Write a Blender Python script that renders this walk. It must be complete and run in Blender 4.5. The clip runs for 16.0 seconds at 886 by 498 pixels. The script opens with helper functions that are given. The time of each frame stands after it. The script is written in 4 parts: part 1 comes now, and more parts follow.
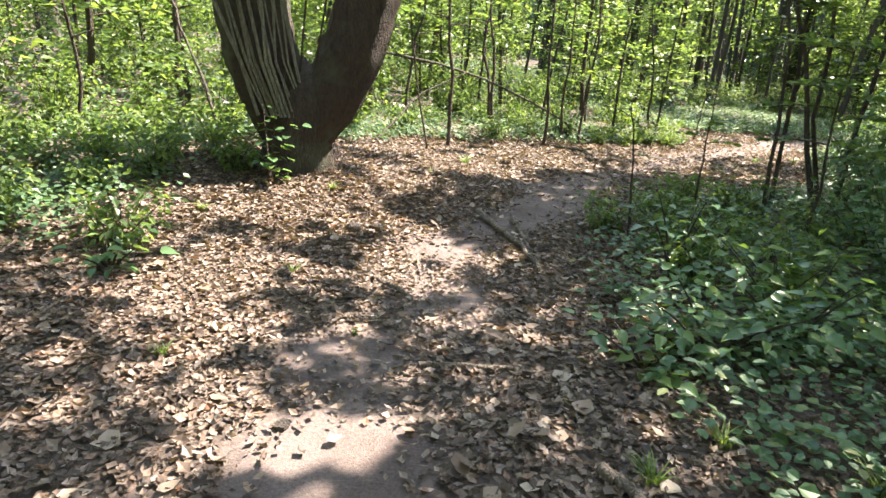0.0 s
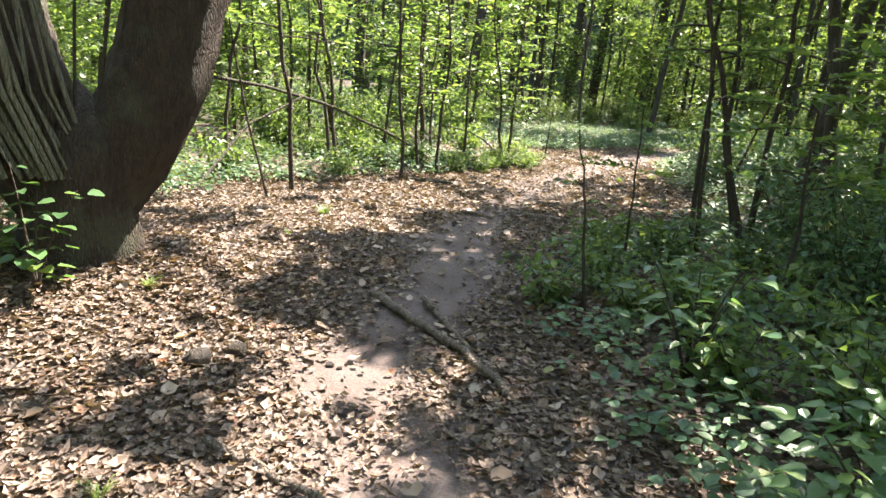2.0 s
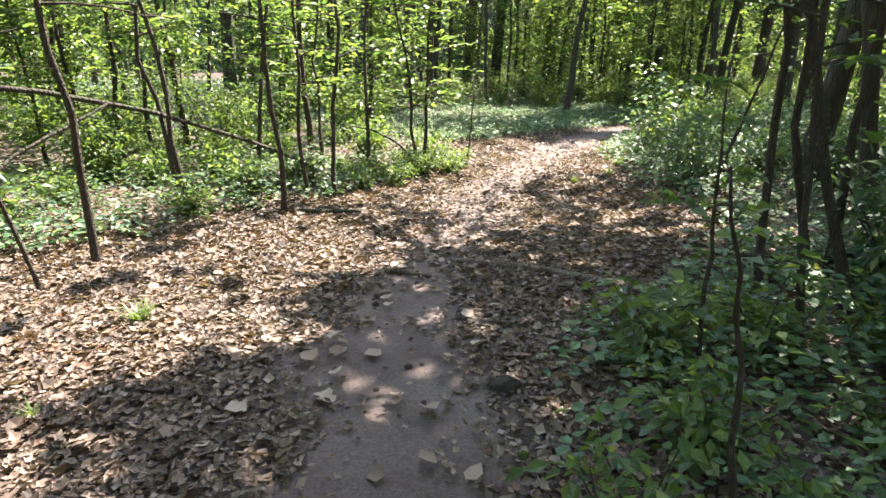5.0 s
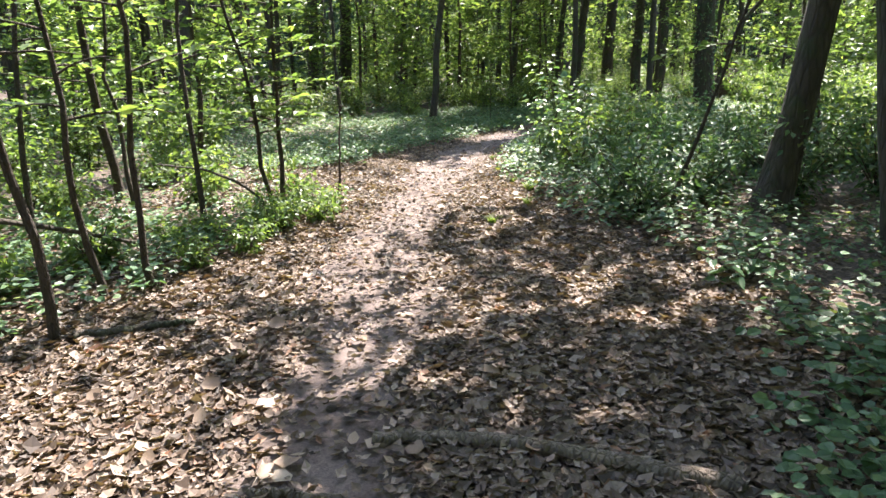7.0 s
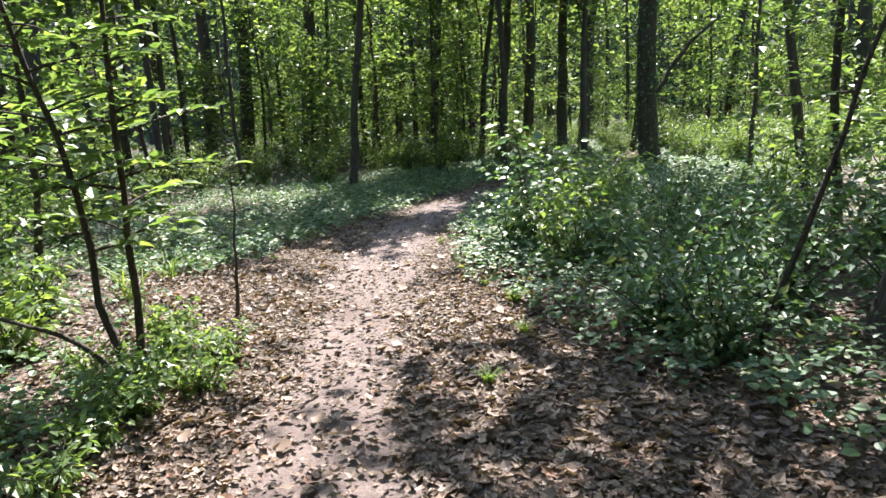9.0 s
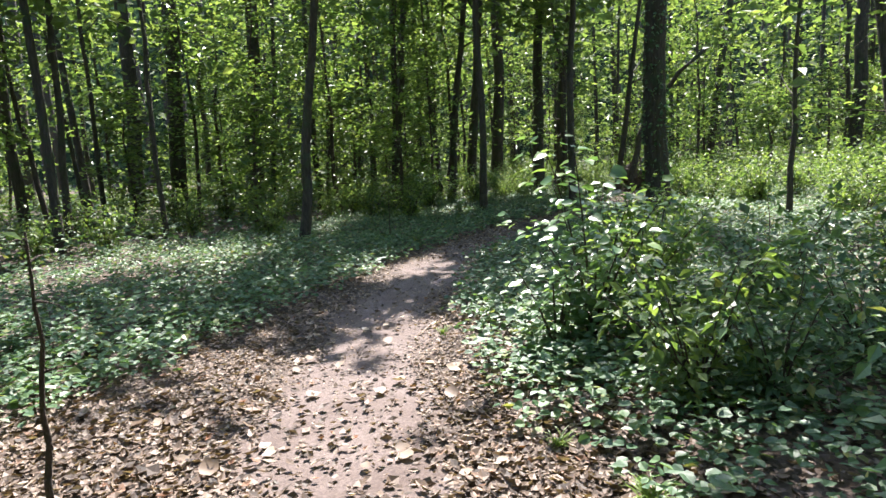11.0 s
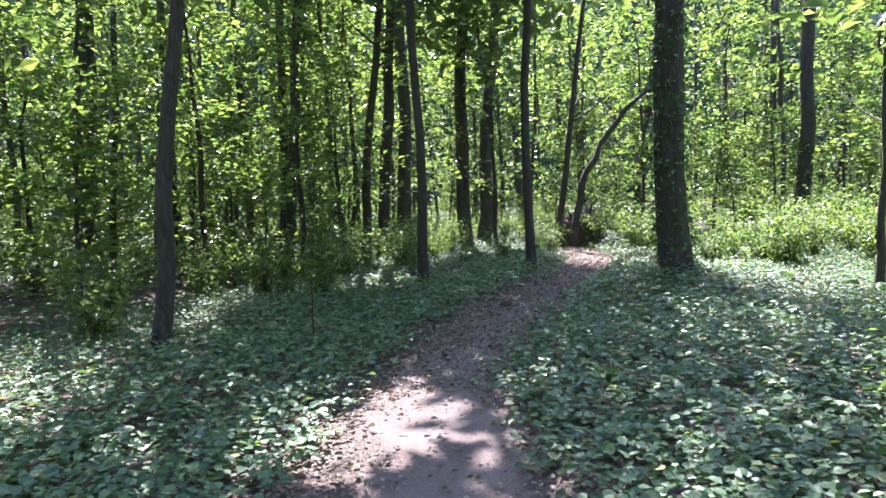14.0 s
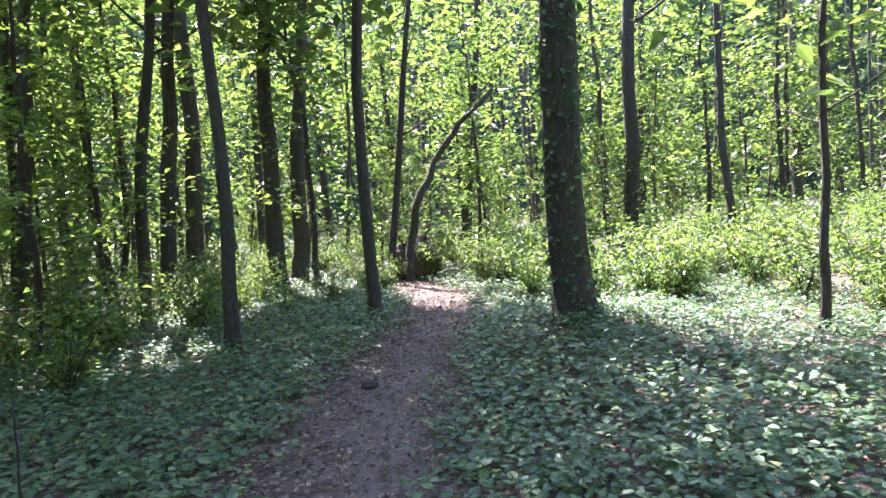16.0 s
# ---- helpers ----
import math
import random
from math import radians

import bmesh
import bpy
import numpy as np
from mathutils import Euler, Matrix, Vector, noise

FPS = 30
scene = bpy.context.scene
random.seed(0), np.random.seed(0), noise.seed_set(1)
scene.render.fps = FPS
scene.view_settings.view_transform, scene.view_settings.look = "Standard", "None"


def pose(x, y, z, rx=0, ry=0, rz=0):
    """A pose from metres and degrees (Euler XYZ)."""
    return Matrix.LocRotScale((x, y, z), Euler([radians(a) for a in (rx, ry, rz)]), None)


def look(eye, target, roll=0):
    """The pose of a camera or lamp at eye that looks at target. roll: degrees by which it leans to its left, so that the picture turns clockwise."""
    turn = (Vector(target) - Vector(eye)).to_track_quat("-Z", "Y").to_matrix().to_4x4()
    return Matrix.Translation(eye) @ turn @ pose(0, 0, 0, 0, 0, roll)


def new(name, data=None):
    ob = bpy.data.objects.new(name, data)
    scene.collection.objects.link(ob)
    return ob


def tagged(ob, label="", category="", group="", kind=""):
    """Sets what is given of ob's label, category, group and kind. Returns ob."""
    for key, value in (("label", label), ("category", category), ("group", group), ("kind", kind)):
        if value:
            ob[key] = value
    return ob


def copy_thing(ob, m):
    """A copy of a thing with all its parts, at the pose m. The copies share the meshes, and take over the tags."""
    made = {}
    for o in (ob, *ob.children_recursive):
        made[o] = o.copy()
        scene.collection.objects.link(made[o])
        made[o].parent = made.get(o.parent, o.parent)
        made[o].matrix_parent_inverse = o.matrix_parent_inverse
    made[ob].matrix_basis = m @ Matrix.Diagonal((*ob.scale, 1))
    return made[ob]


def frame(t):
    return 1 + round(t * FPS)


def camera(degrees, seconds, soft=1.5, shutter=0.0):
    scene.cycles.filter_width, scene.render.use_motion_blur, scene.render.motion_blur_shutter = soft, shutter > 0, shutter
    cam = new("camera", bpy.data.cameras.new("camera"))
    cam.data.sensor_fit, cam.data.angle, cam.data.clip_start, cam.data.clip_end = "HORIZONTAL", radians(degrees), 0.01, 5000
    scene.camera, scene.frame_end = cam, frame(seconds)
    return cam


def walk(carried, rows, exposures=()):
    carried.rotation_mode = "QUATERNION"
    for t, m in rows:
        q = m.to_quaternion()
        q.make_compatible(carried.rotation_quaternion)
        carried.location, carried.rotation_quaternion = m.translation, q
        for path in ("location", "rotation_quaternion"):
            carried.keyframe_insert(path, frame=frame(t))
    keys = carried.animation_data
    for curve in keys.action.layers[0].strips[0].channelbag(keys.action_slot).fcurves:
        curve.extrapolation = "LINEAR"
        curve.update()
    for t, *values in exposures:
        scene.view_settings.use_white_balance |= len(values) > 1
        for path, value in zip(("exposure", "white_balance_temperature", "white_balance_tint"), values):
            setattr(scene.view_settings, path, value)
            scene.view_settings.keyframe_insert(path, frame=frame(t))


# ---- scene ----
cam = camera(68.9, 16.0, 1.5)
PATH = [
    (0, (1.611, 0.083, 1.601), (1.589, 1.986, 0.987), 5.0),
    (0.5, (1.442, 0.625, 1.559), (1.562, 2.529, 0.958), 4.8),
    (1, (1.155, 1.04, 1.542), (1.399, 2.944, 0.982), 4.7),
    (1.5, (1.064, 1.566, 1.509), (1.435, 3.453, 0.961), 4.3),
    (2, (1.087, 2.106, 1.519), (1.626, 3.961, 1.001), 4.0),
    (2.5, (1.189, 2.653, 1.515), (1.801, 4.485, 0.996), 3.6),
    (3, (1.151, 3.152, 1.544), (1.69, 4.999, 0.998), 3.6),
    (3.1, (1.134, 3.218, 1.531), (1.639, 5.077, 0.994), 2.3),
    (3.2, (1.078, 3.314, 1.531), (1.59, 5.168, 0.983), 3.3),
    (5.3, (1.9, 5.212, 1.472), (2.767, 6.929, 0.925), -0.1),
    (5.5, (1.926, 5.431, 1.494), (2.83, 7.133, 0.958), -0.2),
    (6, (2.132, 6.023, 1.508), (3.113, 7.684, 0.981), -0.4),
    (6.5, (2.378, 6.615, 1.541), (3.477, 8.204, 1.027), -0.8),
    (7, (2.702, 7.17, 1.507), (3.885, 8.686, 0.955), -1.8),
    (7.5, (3.046, 7.785, 1.487), (4.309, 9.218, 0.895), -2.2),
    (8, (3.394, 8.308, 1.532), (4.732, 9.703, 1.017), -2.7),
    (8.5, (3.762, 8.833, 1.564), (5.165, 10.188, 1.123), -3.0),
    (9, (4.072, 9.34, 1.596), (5.478, 10.701, 1.188), -3.1),
    (9.5, (4.42, 9.874, 1.61), (5.829, 11.231, 1.193), -2.9),
    (10, (4.828, 10.267, 1.595), (6.292, 11.575, 1.212), -3.2),
    (10.2, (5.049, 10.478, 1.557), (6.554, 11.745, 1.197), -3.4),
    (12.3, (7.008, 13.534, 1.436), (8.535, 14.805, 1.209), -2.5),
    (12.5, (7.184, 13.72, 1.412), (8.734, 14.961, 1.174), -2.5),
    (13, (7.709, 14.196, 1.409), (9.349, 15.312, 1.153), -2.8),
    (13.5, (8.275, 14.708, 1.447), (10.008, 15.68, 1.22), -2.9),
    (14, (8.73, 15.233, 1.49), (10.498, 16.154, 1.33), -2.9),
    (14.5, (9.301, 15.776, 1.516), (11.098, 16.641, 1.364), -3.0),
    (15, (9.915, 16.176, 1.499), (11.778, 16.881, 1.322), -3.4),
    (15.5, (10.579, 16.519, 1.549), (12.508, 17.021, 1.384), -3.8),
    (16, (11.243, 16.833, 1.55), (13.212, 17.166, 1.431), -4.3),
]
walk(cam, [(t, look(eye, aim, roll)) for t, eye, aim, roll in PATH], [(0, 2.68, 7050, 14), (6, 2.5, 6750, 14), (9, 2.1, 6350, 14), (12.5, 2.05, 6350, 13), (14.5, 2.85, 5750, 27), (16, 2.95, 6000, 29)])

# world, sun
SUN_TO = Vector((0.85 * 0.56, 0.53 * 0.56, 0.83)).normalized()
world = bpy.data.worlds.new("world")
scene.world = world
world.use_nodes = True
wn = world.node_tree.nodes
sky = wn.new("ShaderNodeTexSky")
sky.sky_type, sky.sun_disc = "NISHITA", False
sky.sun_elevation = math.asin(SUN_TO.z)
sky.sun_rotation = math.atan2(SUN_TO.x, SUN_TO.y)
wn["Background"].inputs["Strength"].default_value = 0.15
world.node_tree.links.new(sky.outputs["Color"], wn["Background"].inputs["Color"])
sun = new("sun", bpy.data.lights.new("sun", "SUN"))
sun.data.energy, sun.data.angle, sun.data.color = 5.0, radians(0.55), (1.0, 0.95, 0.86)
sun.matrix_world = look(SUN_TO * 60, (0, 0, 0))

rng = np.random.default_rng(7)


# ---- materials ----
def material(name):
    m = bpy.data.materials.new(name)
    m.use_nodes = True
    return m, m.node_tree.nodes, m.node_tree.links, m.node_tree.nodes["Principled BSDF"]


def ramp(nodes, stops):
    r = nodes.new("ShaderNodeValToRGB")
    while len(r.color_ramp.elements) < len(stops):
        r.color_ramp.elements.new(0.5)
    for e, (p, c) in zip(r.color_ramp.elements, stops):
        e.position, e.color = p, (*c, 1)
    return r


def noise_node(nodes, scale, detail=4, rough=0.6):
    n = nodes.new("ShaderNodeTexNoise")
    n.inputs["Scale"].default_value, n.inputs["Detail"].default_value, n.inputs["Roughness"].default_value = scale, detail, rough
    return n


def mixer(nodes, links, fac, a, b, kind="MIX"):
    m = nodes.new("ShaderNodeMix")
    m.data_type, m.blend_type = "RGBA", kind
    for socket, value in ((0, fac), (6, a), (7, b)):
        if isinstance(value, (int, float)):
            m.inputs[socket].default_value = value
        elif isinstance(value, tuple):
            m.inputs[socket].default_value = (*value, 1)
        else:
            links.new(value, m.inputs[socket])
    return m.outputs[2]


def leaf_material(name, stops, through_light=0.45, rough=0.42, by_object=False):
    m, n, l, b = material(name)
    if by_object:
        info, out = n.new("ShaderNodeObjectInfo"), "Random"
    else:
        info, out = n.new("ShaderNodeNewGeometry"), "Random Per Island"
    r = ramp(n, stops)
    l.new(info.outputs[out], r.inputs[0])
    tc = n.new("ShaderNodeTexCoord")
    spots = noise_node(n, 35, 3)
    l.new(tc.outputs["Object"], spots.inputs["Vector"])
    dark = ramp(n, [(0.35, (0.72, 0.72, 0.7)), (0.7, (1.1, 1.1, 1.05))])
    l.new(spots.outputs["Fac"], dark.inputs[0])
    col = mixer(n, l, 1.0, r.outputs[0], dark.outputs[0], "MULTIPLY")
    l.new(col, b.inputs["Base Color"])
    b.inputs["Roughness"].default_value = rough
    b.inputs["Specular IOR Level"].default_value = 0.5
    if through_light:
        t = n.new("ShaderNodeBsdfTranslucent")
        warm = mixer(n, l, 1.0, col, (1.9, 1.85, 0.85), "MULTIPLY")
        l.new(warm, t.inputs["Color"])
        mix = n.new("ShaderNodeMixShader")
        mix.inputs[0].default_value = through_light
        l.new(b.outputs[0], mix.inputs[1])
        l.new(t.outputs[0], mix.inputs[2])
        l.new(mix.outputs[0], n["Material Output"].inputs["Surface"])
    return m


def bark_material(name, a, b_, moss=None, fine=9.0):
    m, n, l, b = material(name)
    tc = n.new("ShaderNodeTexCoord")
    mp = n.new("ShaderNodeMapping")
    mp.inputs["Scale"].default_value = (1, 1, 0.22)
    l.new(tc.outputs["Object"], mp.inputs["Vector"])
    v = n.new("ShaderNodeTexVoronoi")
    v.feature, v.inputs["Scale"].default_value = "DISTANCE_TO_EDGE", fine * 2.2
    nz = noise_node(n, fine, 8, 0.7)
    l.new(mp.outputs[0], nz.inputs["Vector"])
    l.new(mp.outputs[0], v.inputs["Vector"])
    r = ramp(n, [(0.25, a), (0.75, b_)])
    l.new(nz.outputs["Fac"], r.inputs[0])
    crack = ramp(n, [(0.0, (0.7, 0.68, 0.66)), (0.22, (1, 1, 1))])
    l.new(v.outputs["Distance"], crack.inputs[0])
    col = mixer(n, l, 1.0, r.outputs[0], crack.outputs[0], "MULTIPLY")
    if moss:
        big = noise_node(n, 2.3, 5, 0.65)
        l.new(tc.outputs["Object"], big.inputs["Vector"])
        mask = ramp(n, [(0.5, (0, 0, 0)), (0.66, (1, 1, 1))])
        l.new(big.outputs["Fac"], mask.inputs[0])
        col = mixer(n, l, mask.outputs[0], col, moss)
    l.new(col, b.inputs["Base Color"])
    b.inputs["Roughness"].default_value = 0.9
    bump = n.new("ShaderNodeBump")
    bump.inputs["Strength"].default_value, bump.inputs["Distance"].default_value = 1.0, 0.035
    add = n.new("ShaderNodeMath")
    l.new(nz.outputs["Fac"], add.inputs[0])
    l.new(crack.outputs[0], add.inputs[1])
    l.new(add.outputs[0], bump.inputs["Height"])
    l.new(bump.outputs[0], b.inputs["Normal"])
    return m


def ground_material():
    m, n, l, b = material("forest_soil")
    geo = n.new("ShaderNodeNewGeometry")
    at = n.new("ShaderNodeAttribute")
    at.attribute_name = "bare"
    v = n.new("ShaderNodeTexVoronoi")
    v.inputs["Scale"].default_value = 34
    l.new(geo.outputs["Position"], v.inputs["Vector"])
    litter = ramp(n, [(0.0, (0.03, 0.022, 0.017)), (0.4, (0.07, 0.05, 0.04)), (0.75, (0.13, 0.095, 0.078)), (1.0, (0.24, 0.185, 0.155))])
    l.new(v.outputs["Color"], litter.inputs[0])
    fine = noise_node(n, 60, 6, 0.75)
    big = noise_node(n, 1.7, 5, 0.6)
    l.new(geo.outputs["Position"], fine.inputs["Vector"])
    l.new(geo.outputs["Position"], big.inputs["Vector"])
    soil = ramp(n, [(0.3, (0.07, 0.052, 0.048)), (0.7, (0.2, 0.16, 0.15))])
    l.new(fine.outputs["Fac"], soil.inputs[0])
    tone = ramp(n, [(0.35, (0.72, 0.66, 0.62)), (0.65, (1.12, 1.1, 1.08))])
    l.new(big.outputs["Fac"], tone.inputs[0])
    soil2 = mixer(n, l, 1.0, soil.outputs[0], tone.outputs[0], "MULTIPLY")
    edge = n.new("ShaderNodeMath")
    edge.operation = "ADD"
    sub = n.new("ShaderNodeMath")
    sub.operation = "MULTIPLY_ADD"
    sub.inputs[1].default_value, sub.inputs[2].default_value = 0.9, -0.45
    l.new(fine.outputs["Fac"], sub.inputs[0])
    l.new(at.outputs["Fac"], edge.inputs[0])
    l.new(sub.outputs[0], edge.inputs[1])
    mask = ramp(n, [(0.4, (0, 0, 0)), (0.6, (1, 1, 1))])
    l.new(edge.outputs[0], mask.inputs[0])
    col = mixer(n, l, mask.outputs[0], litter.outputs[0], soil2)
    l.new(col, b.inputs["Base Color"])
    b.inputs["Roughness"].default_value = 0.95
    bump = n.new("ShaderNodeBump")
    bump.inputs["Strength"].default_value, bump.inputs["Distance"].default_value = 0.6, 0.02
    l.new(fine.outputs["Fac"], bump.inputs["Height"])
    l.new(bump.outputs[0], b.inputs["Normal"])
    return m


M_GROUND = ground_material()
M_CANOPY = leaf_material("canopy_leaf", [(0, (0.05, 0.09, 0.036)), (0.5, (0.095, 0.15, 0.06)), (1, (0.16, 0.21, 0.085))], 0.5, 0.45)
M_UNDER = leaf_material("understory_leaf", [(0, (0.055, 0.10, 0.04)), (0.5, (0.1, 0.165, 0.062)), (1, (0.19, 0.26, 0.09))], 0.5, 0.42)
M_COVER = leaf_material("cover_leaf", [(0, (0.045, 0.095, 0.05)), (0.5, (0.08, 0.155, 0.08)), (0.9, (0.13, 0.215, 0.10)), (1, (0.22, 0.23, 0.09))], 0.3, 0.5)
M_BROAD = leaf_material("broad_leaf", [(0, (0.06, 0.125, 0.055)), (0.6, (0.1, 0.19, 0.08)), (1, (0.18, 0.27, 0.085))], 0.35, 0.3, True)
M_GRASS = leaf_material("grass_blade", [(0, (0.09, 0.16, 0.04)), (1, (0.2, 0.27, 0.07))], 0.4)
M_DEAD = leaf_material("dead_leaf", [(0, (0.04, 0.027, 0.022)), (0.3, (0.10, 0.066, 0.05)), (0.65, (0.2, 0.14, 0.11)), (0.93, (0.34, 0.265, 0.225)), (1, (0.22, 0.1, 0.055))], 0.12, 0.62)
M_DEAD_ONE = leaf_material("dead_leaf_large", [(0, (0.14, 0.09, 0.062)), (0.5, (0.28, 0.2, 0.15)), (1, (0.42, 0.34, 0.28))], 0.12, 0.6, True)
M_BARK = bark_material("bark", (0.035, 0.027, 0.022), (0.105, 0.085, 0.068), (0.045, 0.06, 0.028))
M_BARK_OLD = bark_material("old_bark", (0.03, 0.02, 0.016), (0.1, 0.068, 0.05), (0.085, 0.085, 0.055), 26)
M_TWIG = bark_material("twig_bark", (0.035, 0.026, 0.02), (0.12, 0.09, 0.07), None, 30)
M_WOOD = bark_material("dead_wood", (0.10, 0.075, 0.058), (0.27, 0.215, 0.175), None, 16)
M_VINE = bark_material("vine", (0.16, 0.155, 0.11), (0.34, 0.33, 0.25), None, 22)
M_STONE = bark_material("clod", (0.06, 0.045, 0.038), (0.2, 0.16, 0.135), None, 18)


# ---- mesh helpers ----
def mesh_of(name, verts, faces, mat, smooth=False):
    me = bpy.data.meshes.new(name)
    verts, faces = np.asarray(verts, np.float32), np.asarray(faces, np.int32)
    me.vertices.add(len(verts))
    me.vertices.foreach_set("co", verts.ravel())
    me.loops.add(faces.size)
    me.loops.foreach_set("vertex_index", faces.ravel())
    me.polygons.add(len(faces))
    k = faces.shape[1]
    me.polygons.foreach_set("loop_start", np.arange(len(faces), dtype=np.int32) * k)
    me.polygons.foreach_set("use_smooth", np.full(len(faces), smooth))
    me.update(calc_edges=True)
    me.materials.append(mat)
    return me


def part(name, me, parent, label="", m=None):
    ob = new(name, me)
    ob.parent = parent
    if m is not None:
        ob.matrix_basis = m
    return tagged(ob, label)


def thing(name, at, label, category, group="", kind=""):
    ob = new(name)
    ob.empty_display_size = 0.1
    ob.location = at
    return tagged(ob, label, category, group, kind)


def tube(points, radii, sides=8, rough=0.0, seed=0):
    """A tapered tube of quads along points; the ends close to a point."""
    p, r = np.asarray(points, float), np.asarray(radii, float)
    g = np.random.default_rng(seed)
    d = np.gradient(p, axis=0)
    d /= np.linalg.norm(d, axis=1, keepdims=True)
    ref = np.array([1.0, 0, 0]) if abs(d[0][0]) < 0.8 else np.array([0, 1.0, 0])
    a = np.cross(d, ref)
    a /= np.linalg.norm(a, axis=1, keepdims=True)
    b = np.cross(d, a)
    ang = np.arange(sides) * 2 * np.pi / sides
    ridge = 1 + 0.6 * rough * g.normal(size=(1, sides)) + 0.8 * rough * g.normal(size=(len(p), sides))
    ring = p[:, None] + (r[:, None] * ridge)[..., None] * (np.cos(ang)[None, :, None] * a[:, None] + np.sin(ang)[None, :, None] * b[:, None])
    v = ring.reshape(-1, 3)
    f = []
    for i in range(len(p) - 1):
        for j in range(sides):
            k = (j + 1) % sides
            f.append((i * sides + j, i * sides + k, (i + 1) * sides + k, (i + 1) * sides + j))
    v = np.vstack([v, p[-1] + d[-1] * r[-1]])
    top = (len(p) - 1) * sides
    for j in range(0, sides):
        f.append((top + j, top + (j + 1) % sides, len(v) - 1, len(v) - 1))
    return v, np.array(f)


def join(pieces):
    vs, fs, k = [], [], 0
    for v, f in pieces:
        vs.append(v)
        fs.append(np.asarray(f) + k)
        k += len(v)
    return np.vstack(vs), np.vstack(fs)


def quads_to_mesh(name, vf, mat, smooth=True):
    v, f = vf
    tri = f[:, 2] == f[:, 3]
    t = np.vstack([f[~tri][:, [0, 1, 2]], f[~tri][:, [0, 2, 3]], f[tri][:, :3]])
    return mesh_of(name, v, t, mat, smooth)


LEAF4 = (np.array([(0, 0, 0), (0.42, 0.5, 0.10), (1, 0, -0.10), (0.42, -0.5, 0.10)]), np.array([(0, 2, 1), (0, 3, 2)]))
LEAF6 = (np.array([(0, 0, 0), (0.22, 0.36, 0.06), (0.68, 0.40, 0.06), (1, 0, -0.1), (0.68, -0.40, 0.06), (0.22, -0.36, 0.06)]), np.array([(0, 3, 2), (0, 2, 1), (0, 5, 4), (0, 4, 3)]))
LEAF7 = (np.array([(0, 0, 0), (0.25, 0.42, 0.07), (0.65, 0.36, 0.04), (1, 0, -0.14), (0.65, -0.36, 0.04), (0.25, -0.42, 0.07), (0.5, 0, -0.02)]),
         np.array([(0, 6, 1), (1, 6, 2), (2, 6, 3), (3, 6, 4), (4, 6, 5), (5, 6, 0)]))
CURL7 = (np.array([(0, 0, 0.1), (0.2, 0.3, 0.16), (0.7, 0.36, 0.10), (1, 0.05, 0.2), (0.6, -0.38, 0.14), (0.28, -0.28, 0.02), (0.5, 0, 0.0)]), LEAF7[1])


def leaves(pos, along, size, width, g, shape=LEAF4, tilt=0.5):
    """Many leaves: base positions, directions along the leaf, lengths and width ratios; the face turns up, give or take tilt."""
    n = len(pos)
    x = along / np.linalg.norm(along, axis=1, keepdims=True)
    up = np.tile([0, 0, 1.0], (n, 1)) + g.normal(size=(n, 3)) * tilt
    y = np.cross(up, x)
    y /= np.linalg.norm(y, axis=1, keepdims=True) + 1e-9
    z = np.cross(x, y)
    t, f = shape
    s, w = np.broadcast_to(size, n)[:, None, None], np.broadcast_to(width, n)[:, None, None]
    v = pos[:, None] + s * (t[None, :, 0:1] * x[:, None] + w * t[None, :, 1:2] * y[:, None] + t[None, :, 2:3] * z[:, None])
    k = len(t)
    faces = (f[None] + (np.arange(n) * k)[:, None, None]).reshape(-1, 3)
    return v.reshape(-1, 3), faces


# ---- the ground's plan ----
ROUTE = np.array([(1.3, -40), (1.3, -3), (1.15, 0), (1.2, 2), (1.25, 3.4), (2.0, 5.8), (2.77, 7.6), (3.0, 8.3), (3.7, 9.4), (5.05, 11.15), (6.4, 12.6), (8.0, 14.3), (10.4, 16.25),
                  (13.4, 17.85), (16.3, 18.4), (20.5, 18.45), (23.3, 19.1), (26.0, 20.4)])
WIDE_L = np.array([2.3, 2.3, 2.3, 2.3, 2.7, 3.0, 3.0, 2.9, 2.5, 1.5, 1.15, 1.9, 1.1, 0.65, 0.7, 0.65, 0.6, 0.5])
WIDE_R = np.array([1.9, 1.9, 1.9, 1.8, 1.4, 1.0, 1.0, 1.3, 2.2, 2.7, 1.9, 1.15, 0.9, 0.55, 0.65, 0.65, 0.6, 0.5])


def route(x, y):
    """Signed distance from the footpath (left is positive) and the widths of the bare and littered strip to the left and right."""
    x, y = np.asarray(x, float), np.asarray(y, float)
    best = np.full(x.shape, 1e9)
    sign, wl, wr, along = np.zeros(x.shape), np.zeros(x.shape), np.zeros(x.shape), np.zeros(x.shape)
    for i in range(len(ROUTE) - 1):
        a, d = ROUTE[i], ROUTE[i + 1] - ROUTE[i]
        u = np.clip(((x - a[0]) * d[0] + (y - a[1]) * d[1]) / (d @ d), 0, 1)
        ex, ey = x - a[0] - u * d[0], y - a[1] - u * d[1]
        q = np.hypot(ex, ey)
        m = q < best
        best = np.where(m, q, best)
        sign = np.where(m, np.where(d[0] * ey - d[1] * ex > 0, 1.0, -1.0), sign)
        wl = np.where(m, WIDE_L[i] + u * (WIDE_L[i + 1] - WIDE_L[i]), wl)
        wr = np.where(m, WIDE_R[i] + u * (WIDE_R[i + 1] - WIDE_R[i]), wr)
        along = np.where(m, i + u, along)
    return best * sign, wl, wr, along


WORN = np.array([(1.2, 2.3, 0.42), (1.05, 3.2, 0.36), (2.85, 7.9, 0.5), (1.55, 5.4, 0.4), (3.3, 8.6, 0.4), (2.5, 7.0, 0.35)])


